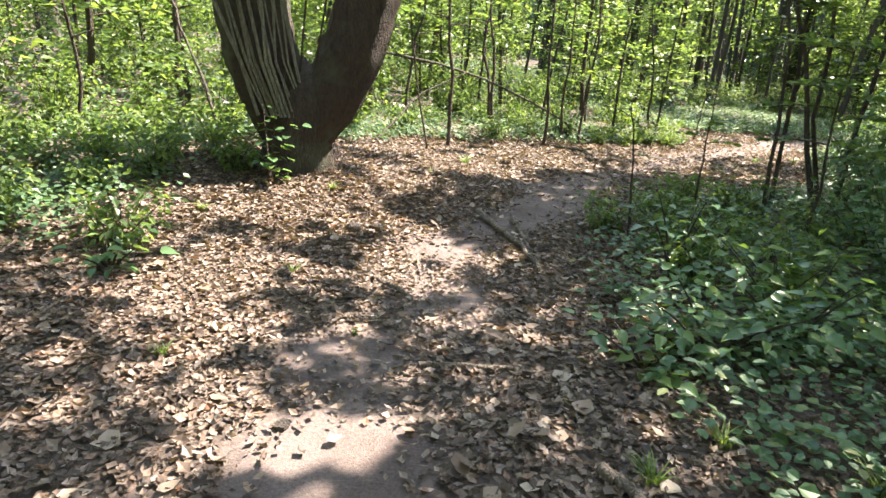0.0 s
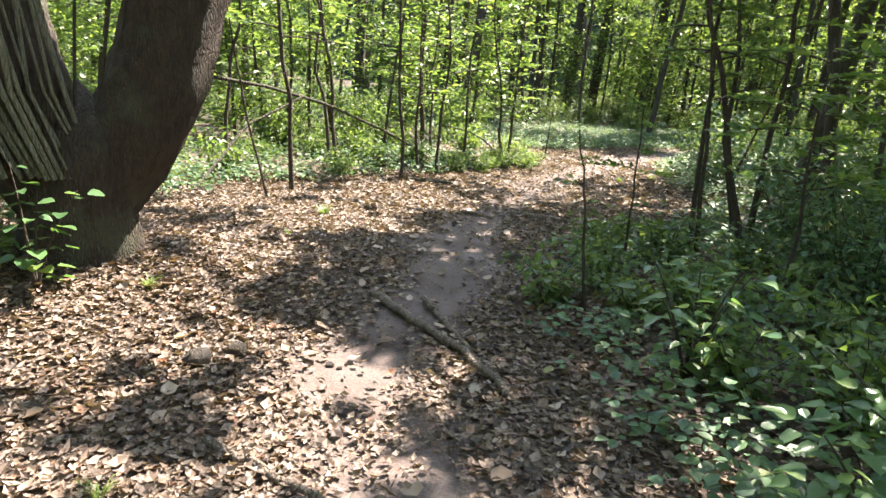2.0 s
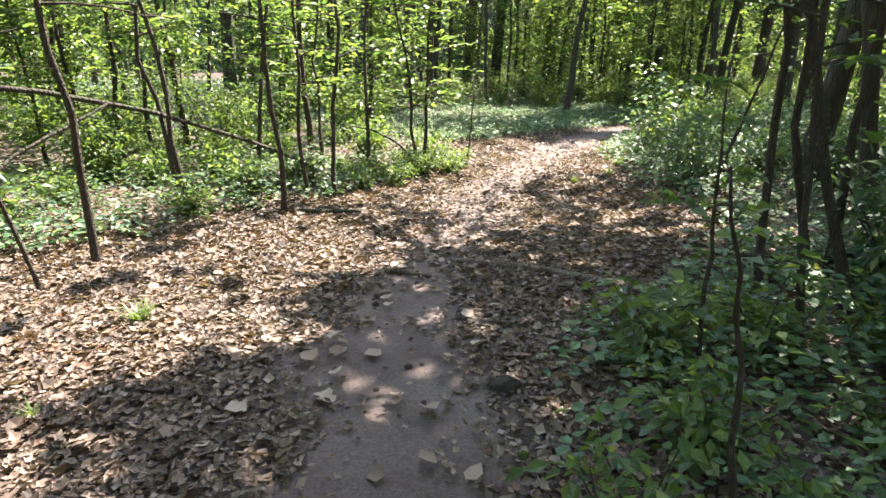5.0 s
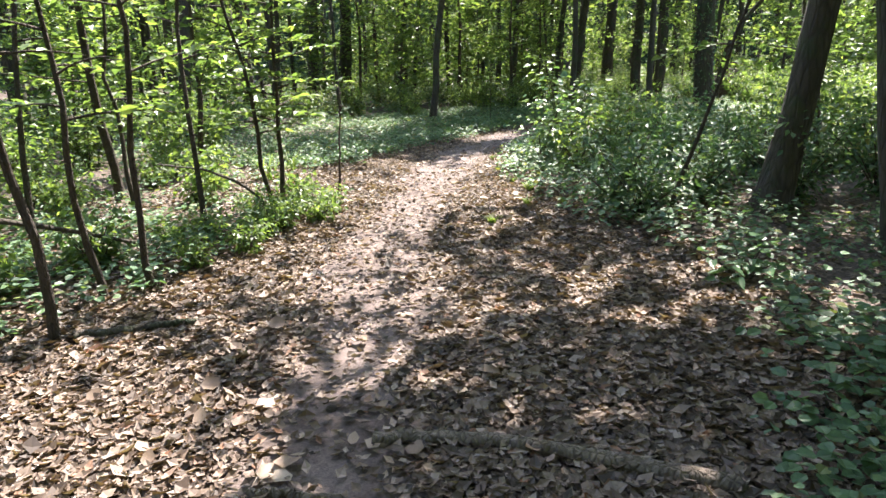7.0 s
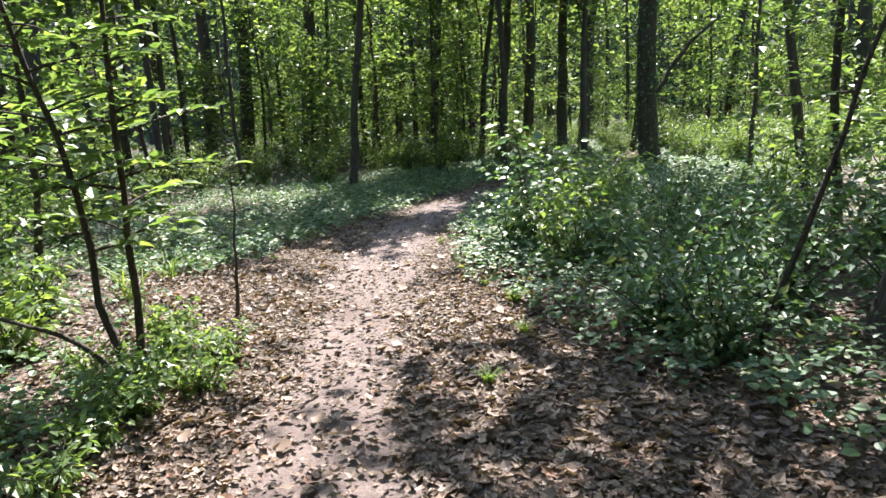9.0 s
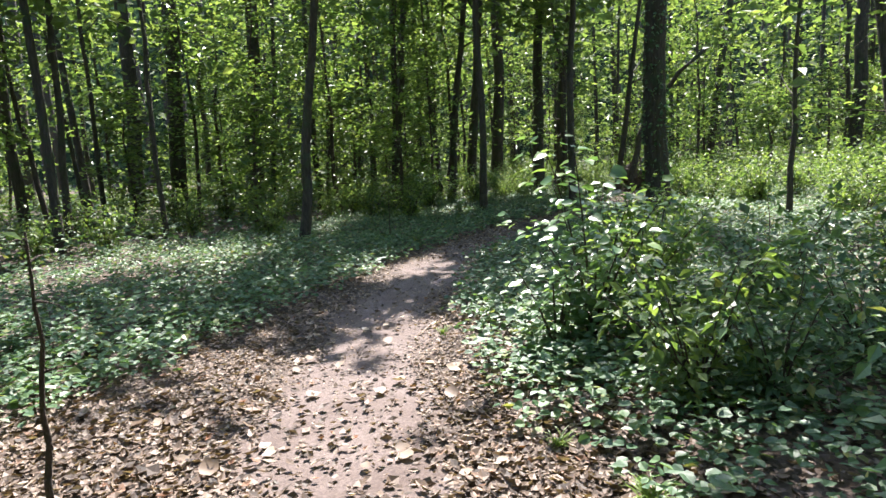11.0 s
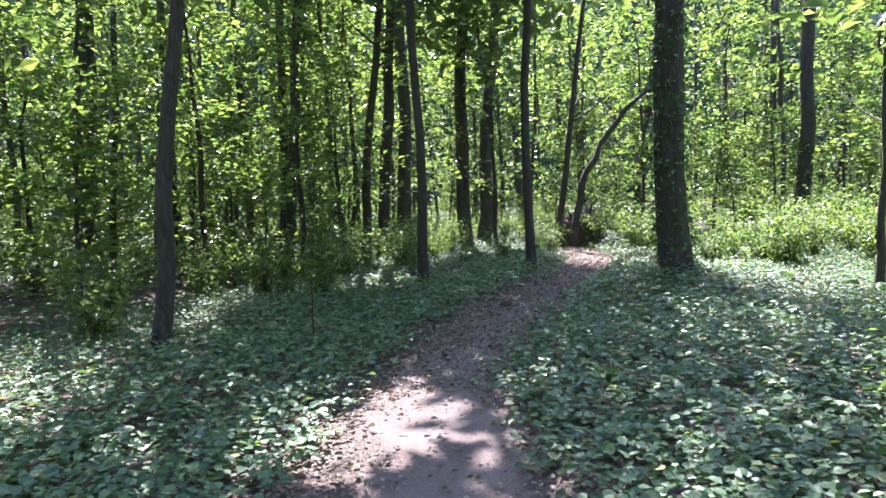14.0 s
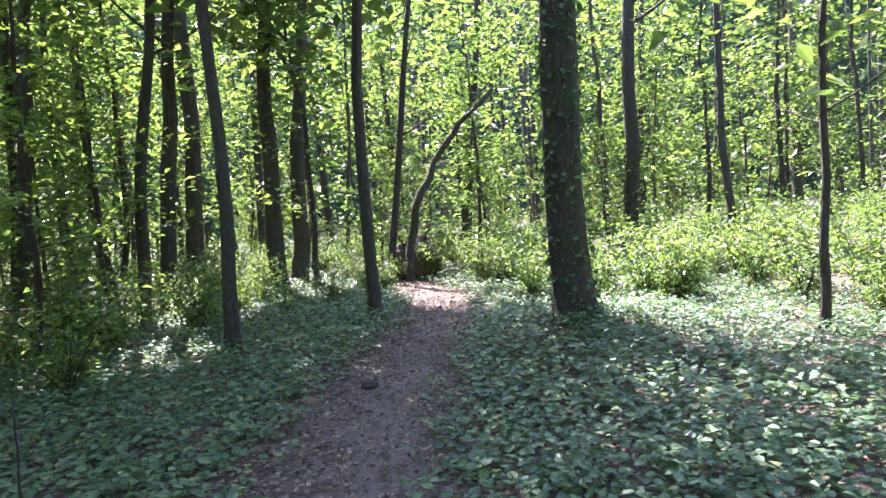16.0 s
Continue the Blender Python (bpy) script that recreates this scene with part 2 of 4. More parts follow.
def worn_spots(x, y):
    """Where feet have bared the soil within the leaf litter."""
    out = 0.0
    for a, b_, r in WORN:
        out = np.maximum(out, np.exp(-((x - a) ** 2 + (y - b_) ** 2) / r ** 2))
    return out


def waves(x, y, f, seed):
    g = np.random.default_rng(seed)
    out = 0
    for k in range(5):
        a, ph, s = g.uniform(0, 6.28), g.uniform(0, 6.28), f * 1.6 ** (k * 0.7)
        out = out + np.sin((x * np.cos(a) + y * np.sin(a)) * s + ph) / (1 + 0.5 * k)
    return out / 2.4


def height(x, y):
    x, y = np.asarray(x, float), np.asarray(y, float)
    d, wl, wr, _ = route(x, y)
    side = np.clip((np.abs(d) - 0.6) / 2.5, 0, 1)
    h = -0.06 + 0.10 * side + 0.035 * waves(x, y, 0.9, 3) * side + 0.012 * waves(x, y, 4.5, 4)
    h = h + 0.26 * np.exp(-((x + 0.6) ** 2 + (y - 7.6) ** 2) / 3.5)
    h = h - 0.08 * np.exp(-((x - 1.5) ** 2 + (y - 5.0) ** 2) / 2.0)
    h = h + 0.16 * np.exp(-((x - 18.9) ** 2 + (y - 16.5) ** 2) / 1.6)
    return h + 0.25 * np.clip((np.abs(d) - 5) / 20, 0, 1)


def spread(n, box, g):
    x0, y0, x1, y1 = box
    return g.uniform(x0, x1, n), g.uniform(y0, y1, n)


def ground():
    nx = 300
    xs = np.concatenate([np.linspace(-400, -14, 10)[:-1], np.linspace(-14, 40, nx), np.linspace(40, 400, 10)[1:]])
    ys = np.concatenate([np.linspace(-400, -6, 10)[:-1], np.linspace(-6, 42, nx), np.linspace(42, 400, 10)[1:]])
    X, Y = np.meshgrid(xs, ys)
    Z = height(X, Y)
    v = np.stack([X, Y, Z], -1).reshape(-1, 3)
    w, hh = len(xs), len(ys)
    i = (np.arange(hh - 1)[:, None] * w + np.arange(w - 1)[None]).ravel()
    me = mesh_of("ground", v, np.stack([i, i + 1, i + w + 1, i + w], -1), M_GROUND, True)
    d, wl, wr, al = route(v[:, 0], v[:, 1])
    core = np.clip(1.1 - np.abs(d + 0.05 + 0.16 * waves(v[:, 0], v[:, 1], 2.3, 21)) / 0.78, 0, 1)
    patch = 0.5 + 0.5 * waves(v[:, 0], v[:, 1], 1.9, 9)
    early = np.clip((8.6 - al) / 1.5, 0, 1)
    bare = core * (1 - early * 0.6 * np.clip(1.25 - 1.5 * patch, 0, 1))
    bare = np.maximum(bare, np.clip(1.4 * worn_spots(v[:, 0], v[:, 1]), 0, 1)) * (1 - 0.45 * np.clip(al - 12.7, 0, 1))
    me.attributes.new("bare", "FLOAT", "POINT").data.foreach_set("value", bare.astype(np.float32))
    return tagged(new("ground", me), "brown forest floor with a trodden earth footpath", "ground", kind="structure")


GROUND = ground()


def on_ground(x, y, dz=0.0):
    return (x, y, float(height(x, y)) + dz)


# ---- canopy gaps: where sunlight falls on the forest floor ----
GAPS = np.array([(1.5, 5.3, 0.55), (-0.3, 5.8, 0.6), (2.75, 10.3, 0.6), (1.5, 8.5, 0.6), (8.1, 13.2, 0.85), (7.2, 13.7, 0.7),
                 (5.4, 15.6, 1.7), (8.7, 14.9, 0.55), (12.0, 17.6, 0.5), (9.8, 21.8, 1.7), (23.7, 18.9, 1.3), (20.5, 13.5, 2.6)])
GAPS2 = np.array([(23, 10, 4.0), (9.9, 14.4, 1.0), (-2.0, 6.0, 1.2), (-3.6, 7.6, 1.3), (-2.4, 9.6, 1.2), (8.7, 15.7, 0.4), (-4, 10, 1.5), (0, 14.5, 2.5), (4.5, 18, 2.5), (10.5, 24, 1.6), (28, 20, 2), (17, 9.5, 2.2), (0.9, 7.0, 0.35), (2.0, 8.9, 0.3), (3.0, 9.6, 0.3),
                  (16, 23, 1.6), (19.5, 23, 1.2), (13, 24, 1.6), (22, 22.5, 1.2), (22, 15, 2.0), (25, 13, 3.0), (6.9, 14.8, 0.7), (6.0, 15.3, 1.0), (3.5, 13.5, 0.6), (1.6, 12.5, 0.6), (26, 20, 1.6), (14, 9, 2.4), (12, 7.4, 1.8), (0.6, 10.2, 0.8), (23.8, 16.9, 1.0),
                  (12.8, 17.8, 0.35), (20, 28, 2.4), (24, 26, 2.0), (9, 26, 2.0), (17.5, 22, 1.2),
                  (0.3, 5.6, 0.4), (1.2, 4.6, 0.25), (0.1, 4.2, 0.4), (0.3, 3.4, 0.35), (0.9, 2.4, 0.3)])
GAPS = np.vstack([GAPS, GAPS2])


def shade_kept(p, g):
    """Whether a canopy leaf stays: the crowns are open along the sun's way to the sunny places."""
    fx, fy = p[:, 0] - p[:, 2] * SUN_TO.x / SUN_TO.z, p[:, 1] - p[:, 2] * SUN_TO.y / SUN_TO.z
    keep = g.uniform(0, 1, len(p)) > 0.08 + 0.32 * np.clip((fx - 9) / 4, 0, 1) * np.clip((18.5 - fy) / 3, 0, 1)
    for x, y, r in GAPS:
        edge = (r + 0.22) * (1 + 0.3 * np.sin(3 * np.arctan2(fy - y, fx - x) + x)) * g.uniform(0.7, 1.2, len(p))
        keep &= np.hypot(fx - x, fy - y) > edge
    return keep


# ---- trees ----
def crown(name, base, z0, z1, radius, count, g, size=0.34, mat=None, clumps=45, gaps=True):
    """Leaf sprays gathered in uneven clumps round the upper trunk, in the tree's own space."""
    c = np.stack([g.normal(size=clumps), g.normal(size=clumps), g.uniform(0, 1, clumps)], -1)
    rad = radius * np.sqrt(g.uniform(0.02, 1, clumps))
    c[:, :2] *= (rad / np.linalg.norm(c[:, :2], axis=1))[:, None]
    c[:, 2] = z0 + (z1 - z0) * c[:, 2]
    w = g.integers(0, clumps, count)
    p = c[w] + g.normal(size=(count, 3)) * np.array([0.75, 0.75, 0.4]) * radius / 3.6
    if gaps:
        p = p[shade_kept(p + np.array(base), g)]
    a = g.normal(size=(len(p), 3)) * np.array([1, 1, 0.35])
    v, f = leaves(p, a, g.uniform(0.6, 1.3, len(p)) * size, 0.6, g, LEAF4, 0.6)
    return mesh_of(name, v, f, mat or M_CANOPY)


def trunk_path(h, lean, g, bend=0.12, n=12):
    z = np.linspace(-0.15, h, n)
    s = np.cumsum(g.normal(size=(n, 2)) * bend * h / n * 0.5, axis=0)
    s -= s[1]
    return np.stack([lean[0] * z + s[:, 0], lean[1] * z + s[:, 1], z], -1)


def flare(h, r, n=12, tip=0.35, root=0.45):
    z = np.linspace(-0.15, h, n)
    return r * (1 - (1 - tip) * np.clip(z / h, 0, 1)) + r * root * np.exp(-np.clip(z, 0, None) / 0.25)


TREE_COUNT = [0]


def tree(x, y, r, lean=(0, 0), h=None, crown_from=None, crown_r=None, count=1900, label="", ivy=0, mat=None):
    TREE_COUNT[0] += 1
    g = np.random.default_rng(1000 + TREE_COUNT[0])
    h = h or 9 + 28 * r + g.uniform(0, 3)
    base = on_ground(x, y, -0.02)
    ob = thing("tree", base, label or ("tall forest tree with a dark rough trunk" if r > 0.12 else "slender young tree with a dark thin trunk"), "tree", "forest trees")
    p = trunk_path(h, lean, g, 0.10)
    z = np.concatenate([[-0.15, 0.05, 0.2, 0.45, 0.9], np.linspace(1.6, h, 12)])
    q = np.stack([np.interp(z, p[:, 2], p[:, k]) for k in range(3)], -1)
    rad = r * (1 - 0.65 * np.clip(z / h, 0, 1)) + r * 0.4 * np.exp(-np.clip(z, 0, None) / 0.22)
    part("trunk", quads_to_mesh("trunk", tube(q, rad, 12 if r > 0.1 else 8, 0.05, TREE_COUNT[0]), mat or M_BARK), ob)
    limbs = []
    for k in range(5 if r > 0.1 else 3):
        zb = g.uniform(0.35, 0.8) * h
        b = np.array([np.interp(zb, p[:, 2], p[:, j]) for j in range(3)])
        d = np.array([g.normal(), g.normal(), 0.5])
        d /= np.linalg.norm(d)
        ln = g.uniform(1.4, 3.0) * (1 if r > 0.1 else 0.5)
        pts = [b + d * ln * s + np.array([0, 0, 0.25 * s * s * ln]) for s in np.linspace(0, 1, 5)]
        limbs.append((pts, r * 0.3))
    for pts, lr in limbs:
        part("limb", quads_to_mesh("limb", tube(pts, lr * np.linspace(1, 0.2, 5), 6, 0.05), mat or M_BARK), ob)
    top = p[-1]
    z0 = crown_from or 0.42 * h
    me = crown("crown", (base[0] + top[0] * 0.7, base[1] + top[1] * 0.7, base[2]), z0, h + 0.8, crown_r or (3.6 if r > 0.1 else 2.6), count, g)
    part("crown", me, ob, "open leafy green crown", Matrix.Translation((top[0] * 0.7, top[1] * 0.7, 0)))
    if ivy:
        zz = g.uniform(0.1, 6.0, ivy)
        an = g.uniform(0, 2 * np.pi, ivy)
        rr = np.interp(zz, z, rad) + 0.015
        cx, cy = np.interp(zz, q[:, 2], q[:, 0]), np.interp(zz, q[:, 2], q[:, 1])
        pos = np.stack([cx + rr * np.cos(an), cy + rr * np.sin(an), zz], -1)
        out = np.stack([np.cos(an), np.sin(an), -0.6 + 0 * an], -1) + g.normal(size=(ivy, 3)) * 0.5
        v, f = leaves(pos, out, g.uniform(0.05, 0.1, ivy), 0.9, g, LEAF4, 0.8)
        part("ivy", mesh_of("ivy", v, f, M_COVER), ob, "small dark climbing leaves on the trunk")
    return ob


def sapling(x, y, r, h, lean=(0, 0), count=260, size=0.11, low=0.35, wide=0.8, bend=0.2, label="thin dark sapling with sparse green leaves", dz=0):
    TREE_COUNT[0] += 1
    g = np.random.default_rng(1000 + TREE_COUNT[0])
    base = on_ground(x, y, -0.02)
    ob = thing("sapling", base, label, "sapling", "saplings")
    p = trunk_path(h, lean, g, bend)
    part("trunk", quads_to_mesh("trunk", tube(p, flare(h, r, 12, 0.3, 0.3), 7, 0.04, TREE_COUNT[0]), M_TWIG), ob)
    pos, al = [], []
    twigs = max(5, int(count / 22))
    for k in range(twigs):
        zb = h * (low + (1 - low) * (k + g.uniform(0, 1)) / twigs)
        b = np.array([np.interp(zb, p[:, 2], p[:, j]) for j in range(3)])
        an = k * 2.4 + g.uniform(-0.5, 0.5)
        ln = wide * g.uniform(0.5, 1.1) * (1.1 - 0.5 * zb / h)
        d = np.array([np.cos(an), np.sin(an), g.uniform(0.05, 0.5)])
        s = np.linspace(0, 1, 5)[:, None]
        pts = b + d * ln * s + np.array([0, 0, -0.22 * ln]) * s * s
        part("twig", quads_to_mesh("twig", tube(pts, np.linspace(r * 0.4, 0.002, 5), 4), M_TWIG), ob)
        m = count // twigs
        u = g.uniform(0.25, 1.05, m)[:, None]
        side = np.cross(d, [0, 0, 1.0])
        pos.append(b + d * ln * u + np.array([0, 0, -0.22 * ln]) * u * u + side * g.normal(size=(m, 1)) * 0.08)
        al.append(d * 0.6 + side * g.choice([-1, 1], (m, 1)) * g.uniform(0.4, 1.1, (m, 1)) + g.normal(size=(m, 3)) * 0.2)
    pos, al = np.vstack(pos), np.vstack(al)
    lit = shade_kept(pos + np.array(base), g)
    pos, al = pos[lit], al[lit]
    v, f = leaves(pos, al, g.uniform(0.7, 1.3, len(pos)) * size, 0.55, g, LEAF7 if size > 0.1 else LEAF4, 0.35)
    part("foliage", mesh_of("foliage", v, f, M_UNDER), ob, "sparse light green leaves")
    return ob


# trees seen along the walk
tree(18.9, 16.68, 0.235, (-0.004, -0.008), 17, count=1500, ivy=900, label="large straight forest tree with ivy on its trunk")
tree(13.31, 20.98, 0.088, (0.066, -0.078), 11)
tree(14.99, 28.39, 0.22, (0.026, -0.038))
tree(15.26, 31.38, 0.23, (0.026, -0.038))
tree(19.15, 31.04, 0.26, (0.036, -0.058))
tree(20.32, 25.3, 0.12, (0.05, -0.084), 13)
tree(21.69, 26.69, 0.13, (0.046, -0.078), 13)
tree(20.9, 23.6, 0.11, (0.056, -0.108), 12)
tree(22.89, 24.38, 0.16, (0.032, -0.07))
tree(18.56, 20.74, 0.095, (-0.01, 0.001), 12)
tree(24.62, 22.85, 0.19, (0.003, -0.021))
tree(26.4, 22.95, 0.21, (0.016, -0.058), 12)
tree(20.84, 19.66, 0.10, (0.013, -0.048), 13)
tree(13.13, 28.65, 0.07, (-0.042, -0.006), 10)
tree(10.89, 25.14, 0.075, (0.029, -0.037), 10)
tree(24.06, 31.16, 0.085, (0.051, -0.076))
tree(17.72, 27.91, 0.075, (0.024, -0.042))
tree(30.03, 14.63, 0.22, (-0.007, -0.05), count=700)
tree(31.55, 19.54, 0.15, (0.016, -0.108))
tree(26.85, 12.7, 0.10, (0.013, 0.04), count=400)
tree(25.7, 20.57, 0.10, (0.028, -0.128), 9, count=600)
tree(7.5, 23.0, 0.15, (0.08, -0.03), count=600)
tree(27.44, 26.4, 0.24, (0.006, -0.021))
tree(8.95, 9.97, 0.15, (0.03, -0.10), 12, crown_r=4.5, count=2600, label="leaning forest tree with a bare reddish brown trunk")
tree(15.2, 12.2, 0.08, (-0.04, 0.12), 11, count=2400, crown_r=3.4)
tree(8.19, 8.71, 0.09, (-0.1, 0.15), 11)
tree(18.4, 14.1, 0.05, (-0.02, -0.04), 6, count=160, crown_from=2.2, crown_r=1.2)

# unseen trees added beside and behind the walk, for the shade of their crowns
tree(7.8, 5.2, 0.13, (0.02, 0.0), 12, count=2400, crown_r=4.2)
tree(8.6, 2.4, 0.15, (0.0, 0.02), 13, count=2000, crown_r=4.2)
tree(-4.5, 1.0, 0.15, (0.02, 0.02), 13)
tree(4.5, -5.0, 0.2, (0.0, 0.02), 13)
tree(-3.0, -6.0, 0.18, (0.0, 0.02), 13)
tree(14.2, 8.0, 0.16, (0.0, 0.02), 13)


def forked_tree():
    """The big old tree that forks low down, with pale hanging vines."""
    g = np.random.default_rng(77)
    x, y = -0.12, 6.95
    b = on_ground(x, y, -0.03)
    ob = thing("forked_tree", b, "massive old forked tree with dark mossy bark and hanging vines", "tree")
    zs = np.array([-0.2, 0.0, 0.15, 0.35, 0.6, 0.85])
    pts = np.stack([0.04 * zs, 0 * zs, zs], -1)
    part("trunk", quads_to_mesh("trunk", tube(pts, [0.47, 0.42, 0.38, 0.36, 0.36, 0.30], 18, 0.05, 1), M_BARK_OLD), ob)
    for name, dx, dy, rr, h in (("stem", -0.44, -0.05, (0.28, 0.34, 0.36, 0.35, 0.3, 0.12), 12), ("stem", 0.6, 0.1, (0.28, 0.31, 0.33, 0.32, 0.28, 0.12), 12)):
        z = np.array([0.3, 0.7, 1.2, 1.9, 3.2, h])
        s = np.array([0.1, 0.55, 0.95, 1.25, 1.7, 3.2]) * (z * 0 + 1)
        q = np.stack([dx * s * 0.95, dy * s, z], -1)
        zz = np.concatenate([np.linspace(0.3, 3.2, 26), [5, 8, h]])
        rr = np.interp(zz, z, rr)
        q = np.stack([np.interp(zz, z, q[:, j]) for j in range(3)], -1)
        part("stem", quads_to_mesh("stem", tube(q, rr, 22, 0.035, 5 if dx > 0 else 6), M_BARK_OLD), ob, "thick dark stem with lichen")
    for k in range(14):
        an = -1.9 + 0.11 * k
        z = np.linspace(0.55, 4.2, 8)
        s = np.interp(z, [0.3, 0.7, 1.2, 1.9, 3.2, 12], [0.1, 0.55, 0.95, 1.25, 1.7, 3.2])
        out = 0.37 + 0.05 * g.uniform(-1, 1) + 0.04 * (z - 0.5)
        q = np.stack([-0.40 * s + np.cos(an) * out + 0.02 * g.normal(size=8) + 0.05 * (k - 7) * (z - 0.5) * 0.18, -0.05 * s + np.sin(an) * out, z], -1)
        part("vine", quads_to_mesh("vine", tube(q, np.full(8, g.uniform(0.008, 0.022)), 6, 0.05, k), M_VINE), ob, "pale hanging vine")
    for k in range(5):
        z = np.linspace(0.5, 4.0, 6)
        q = np.stack([0.02 + 0.1 * k + (z - 0.5) * (0.1 + 0.05 * k) * (1 if k % 2 else 0.7), -0.15 + 0.02 * k + 0 * z, z], -1)
        part("vine", quads_to_mesh("vine", tube(q, np.full(6, 0.011), 5, 0.05, k), M_TWIG), ob, "dark thin climbing stem in the fork")
    part("crown", crown("crown", b, 4.5, 13, 6.0, 3600, g, 0.36, clumps=90), ob, "broad leafy green crown")


forked_tree()

# saplings of the first bend
sapling(3.1, 11.4, 0.028, 4.2, (-0.10, 0.02))
sapling(1.45, 10.1, 0.03, 4.5, (-0.08, 0.0))
sapling(2.2, 11.9, 0.03, 4.6, (-0.16, 0.03))
sapling(3.75, 12.0, 0.026, 4.2, (0.0, 0.0))
sapling(1.15, 9.5, 0.015, 3.0, (-0.2, 0.0), 120)
sapling(2.15, 12.6, 0.03, 4.2, (-0.12, 0.02))
sapling(-3.02, 10.84, 0.045, 4.5, (-0.02, 0))
sapling(-2.75, 7.5, 0.026, 3.0, (-0.09, -0.05))
sapling(0.6, 11.6, 0.03, 4.5, (0.05, 0.05))
sapling(-0.6, 12.4, 0.03, 4.6, (-0.06, 0.05))
sapling(4.7, 13.6, 0.028, 4.4, (0.03, 0.02))
sapling(3.3, 14.2, 0.03, 5, (0.06, 0))
sapling(1.6, 14.6, 0.035, 5, (-0.03, 0))
sapling(3.27, 5.95, 0.014, 1.3, (-0.12, 0.04), 60, 0.06, 0.6, 0.3, label="thin sapling with dark withered leaves")
sapling(5.6, 7.2, 0.032, 5, (-0.2, 0.12), 360)
sapling(5.0, 7.05, 0.022, 4.2, (-0.1, 0.1), 300)
sapling(5.3, 7.6, 0.028, 4.6, (0.0, 0.08), 300)
sapling(5.9, 7.7, 0.03, 4.4, (-0.14, 0.05), 320, label="dark multi-stemmed young tree in shade")
sapling(6.05, 7.65, 0.034, 4.4, (0.06, 0.04), 300, label="dark multi-stemmed young tree in shade")
sapling(6.6, 6.8, 0.032, 4.6, (0.12, 0.02), 340, label="dark young tree with a thin leaning stem")
sapling(4.75, 5.75, 0.018, 1.9, (0.04, 0.02), 260, 0.115, 0.45, 0.75, label="thin sapling with flat layers of green leaves")
sapling(4.2, 7.0, 0.014, 1.6, (0.05, 0.0), 110, 0.08, 0.4, 0.4)
sapling(8.1, 10.6, 0.022, 3.2, (0.16, -0.26), 120, bend=0.1, label="thin bent sapling leaning over dark shrubs")
# saplings beside the second bend
sapling(5.62, 13.75, 0.027, 3.8, (0.03, -0.02), 760, 0.12, 0.24, 0.72)
sapling(5.5, 13.7, 0.026, 3.8, (-0.08, 0.02), 760, 0.12, 0.24, 0.72)
sapling(6.62, 14.3, 0.016, 1.35, (0.05, -0.03), 24, 0.07, 0.6, 0.15)
sapling(3.45, 12.0, 0.025, 3.2, (0.02, 0), 300)
sapling(4.3, 14.6, 0.025, 3.4, (0.02, 0), 300)
sapling(14.1, 19.64, 0.01, 0.9, (0, 0), 20, 0.05)


# ---- undergrowth ----
def shrub(name, h, wide, count, size, g, label, category="shrub", group="undergrowth shrubs", mat=None, stems=9, low=0.12, shape=LEAF4):
    """A leafy shrub of many thin stems that spread from one root."""
    ob = thing(name, (0, 0, 0), label, category, group)
    pos, al, st = [], [], []
    for k in range(stems):
        an = k * 2.4 + g.uniform(-0.4, 0.4)
        out, top = wide * g.uniform(0.25, 1.0), h * g.uniform(0.6, 1.0)
        s = np.linspace(0, 1, 6)
        q = np.stack([np.cos(an) * out * s ** 1.4, np.sin(an) * out * s ** 1.4, -0.05 + (top + 0.05) * s], -1) + g.normal(size=(6, 3)) * 0.02 * s[:, None]
        st.append(tube(q, np.linspace(0.006 + 0.004 * h, 0.002, 6), 5))
        m = count // stems
        u = g.uniform(low, 1.03, m)
        c = np.stack([np.interp(u, s, q[:, j]) for j in range(3)], -1)
        o = g.normal(size=(m, 3)) * np.array([1, 1, 0.55])
        o /= np.linalg.norm(o, axis=1, keepdims=True)
        reach = g.uniform(0.0, 0.32, (m, 1)) * wide
        pos.append(c + o * reach)
        al.append(o + np.array([0, 0, -0.25]))
    part("branchwork", quads_to_mesh("branchwork", join(st), M_TWIG), ob)
    pos, al = np.vstack(pos), np.vstack(al)
    pos[:, 2] = np.maximum(pos[:, 2], 0.04)
    v, f = leaves(pos, al, g.uniform(0.6, 1.3, len(pos)) * size, 0.6, g, shape, 0.45)
    part("foliage", mesh_of("foliage", v, f, mat or M_UNDER), ob, "dense green leaves")
    return ob


def place(kinds, spots, g, scale=(0.8, 1.25)):
    """Stands copies of the kinds on the spots; each kind's own first object takes the first spot."""
    used = set()
    for i, (x, y) in enumerate(spots):
        k = kinds[i % len(kinds)]
        s = g.uniform(*scale)
        m = Matrix.Translation(on_ground(x, y, -0.01)) @ pose(0, 0, 0, 0, 0, g.uniform(0, 360))
        if k.name in used:
            ob = copy_thing(k, m)
        else:
            used.add(k.name)
            ob = k
            ob.matrix_basis = m
        ob.scale = (s, s, s * g.uniform(0.9, 1.1))


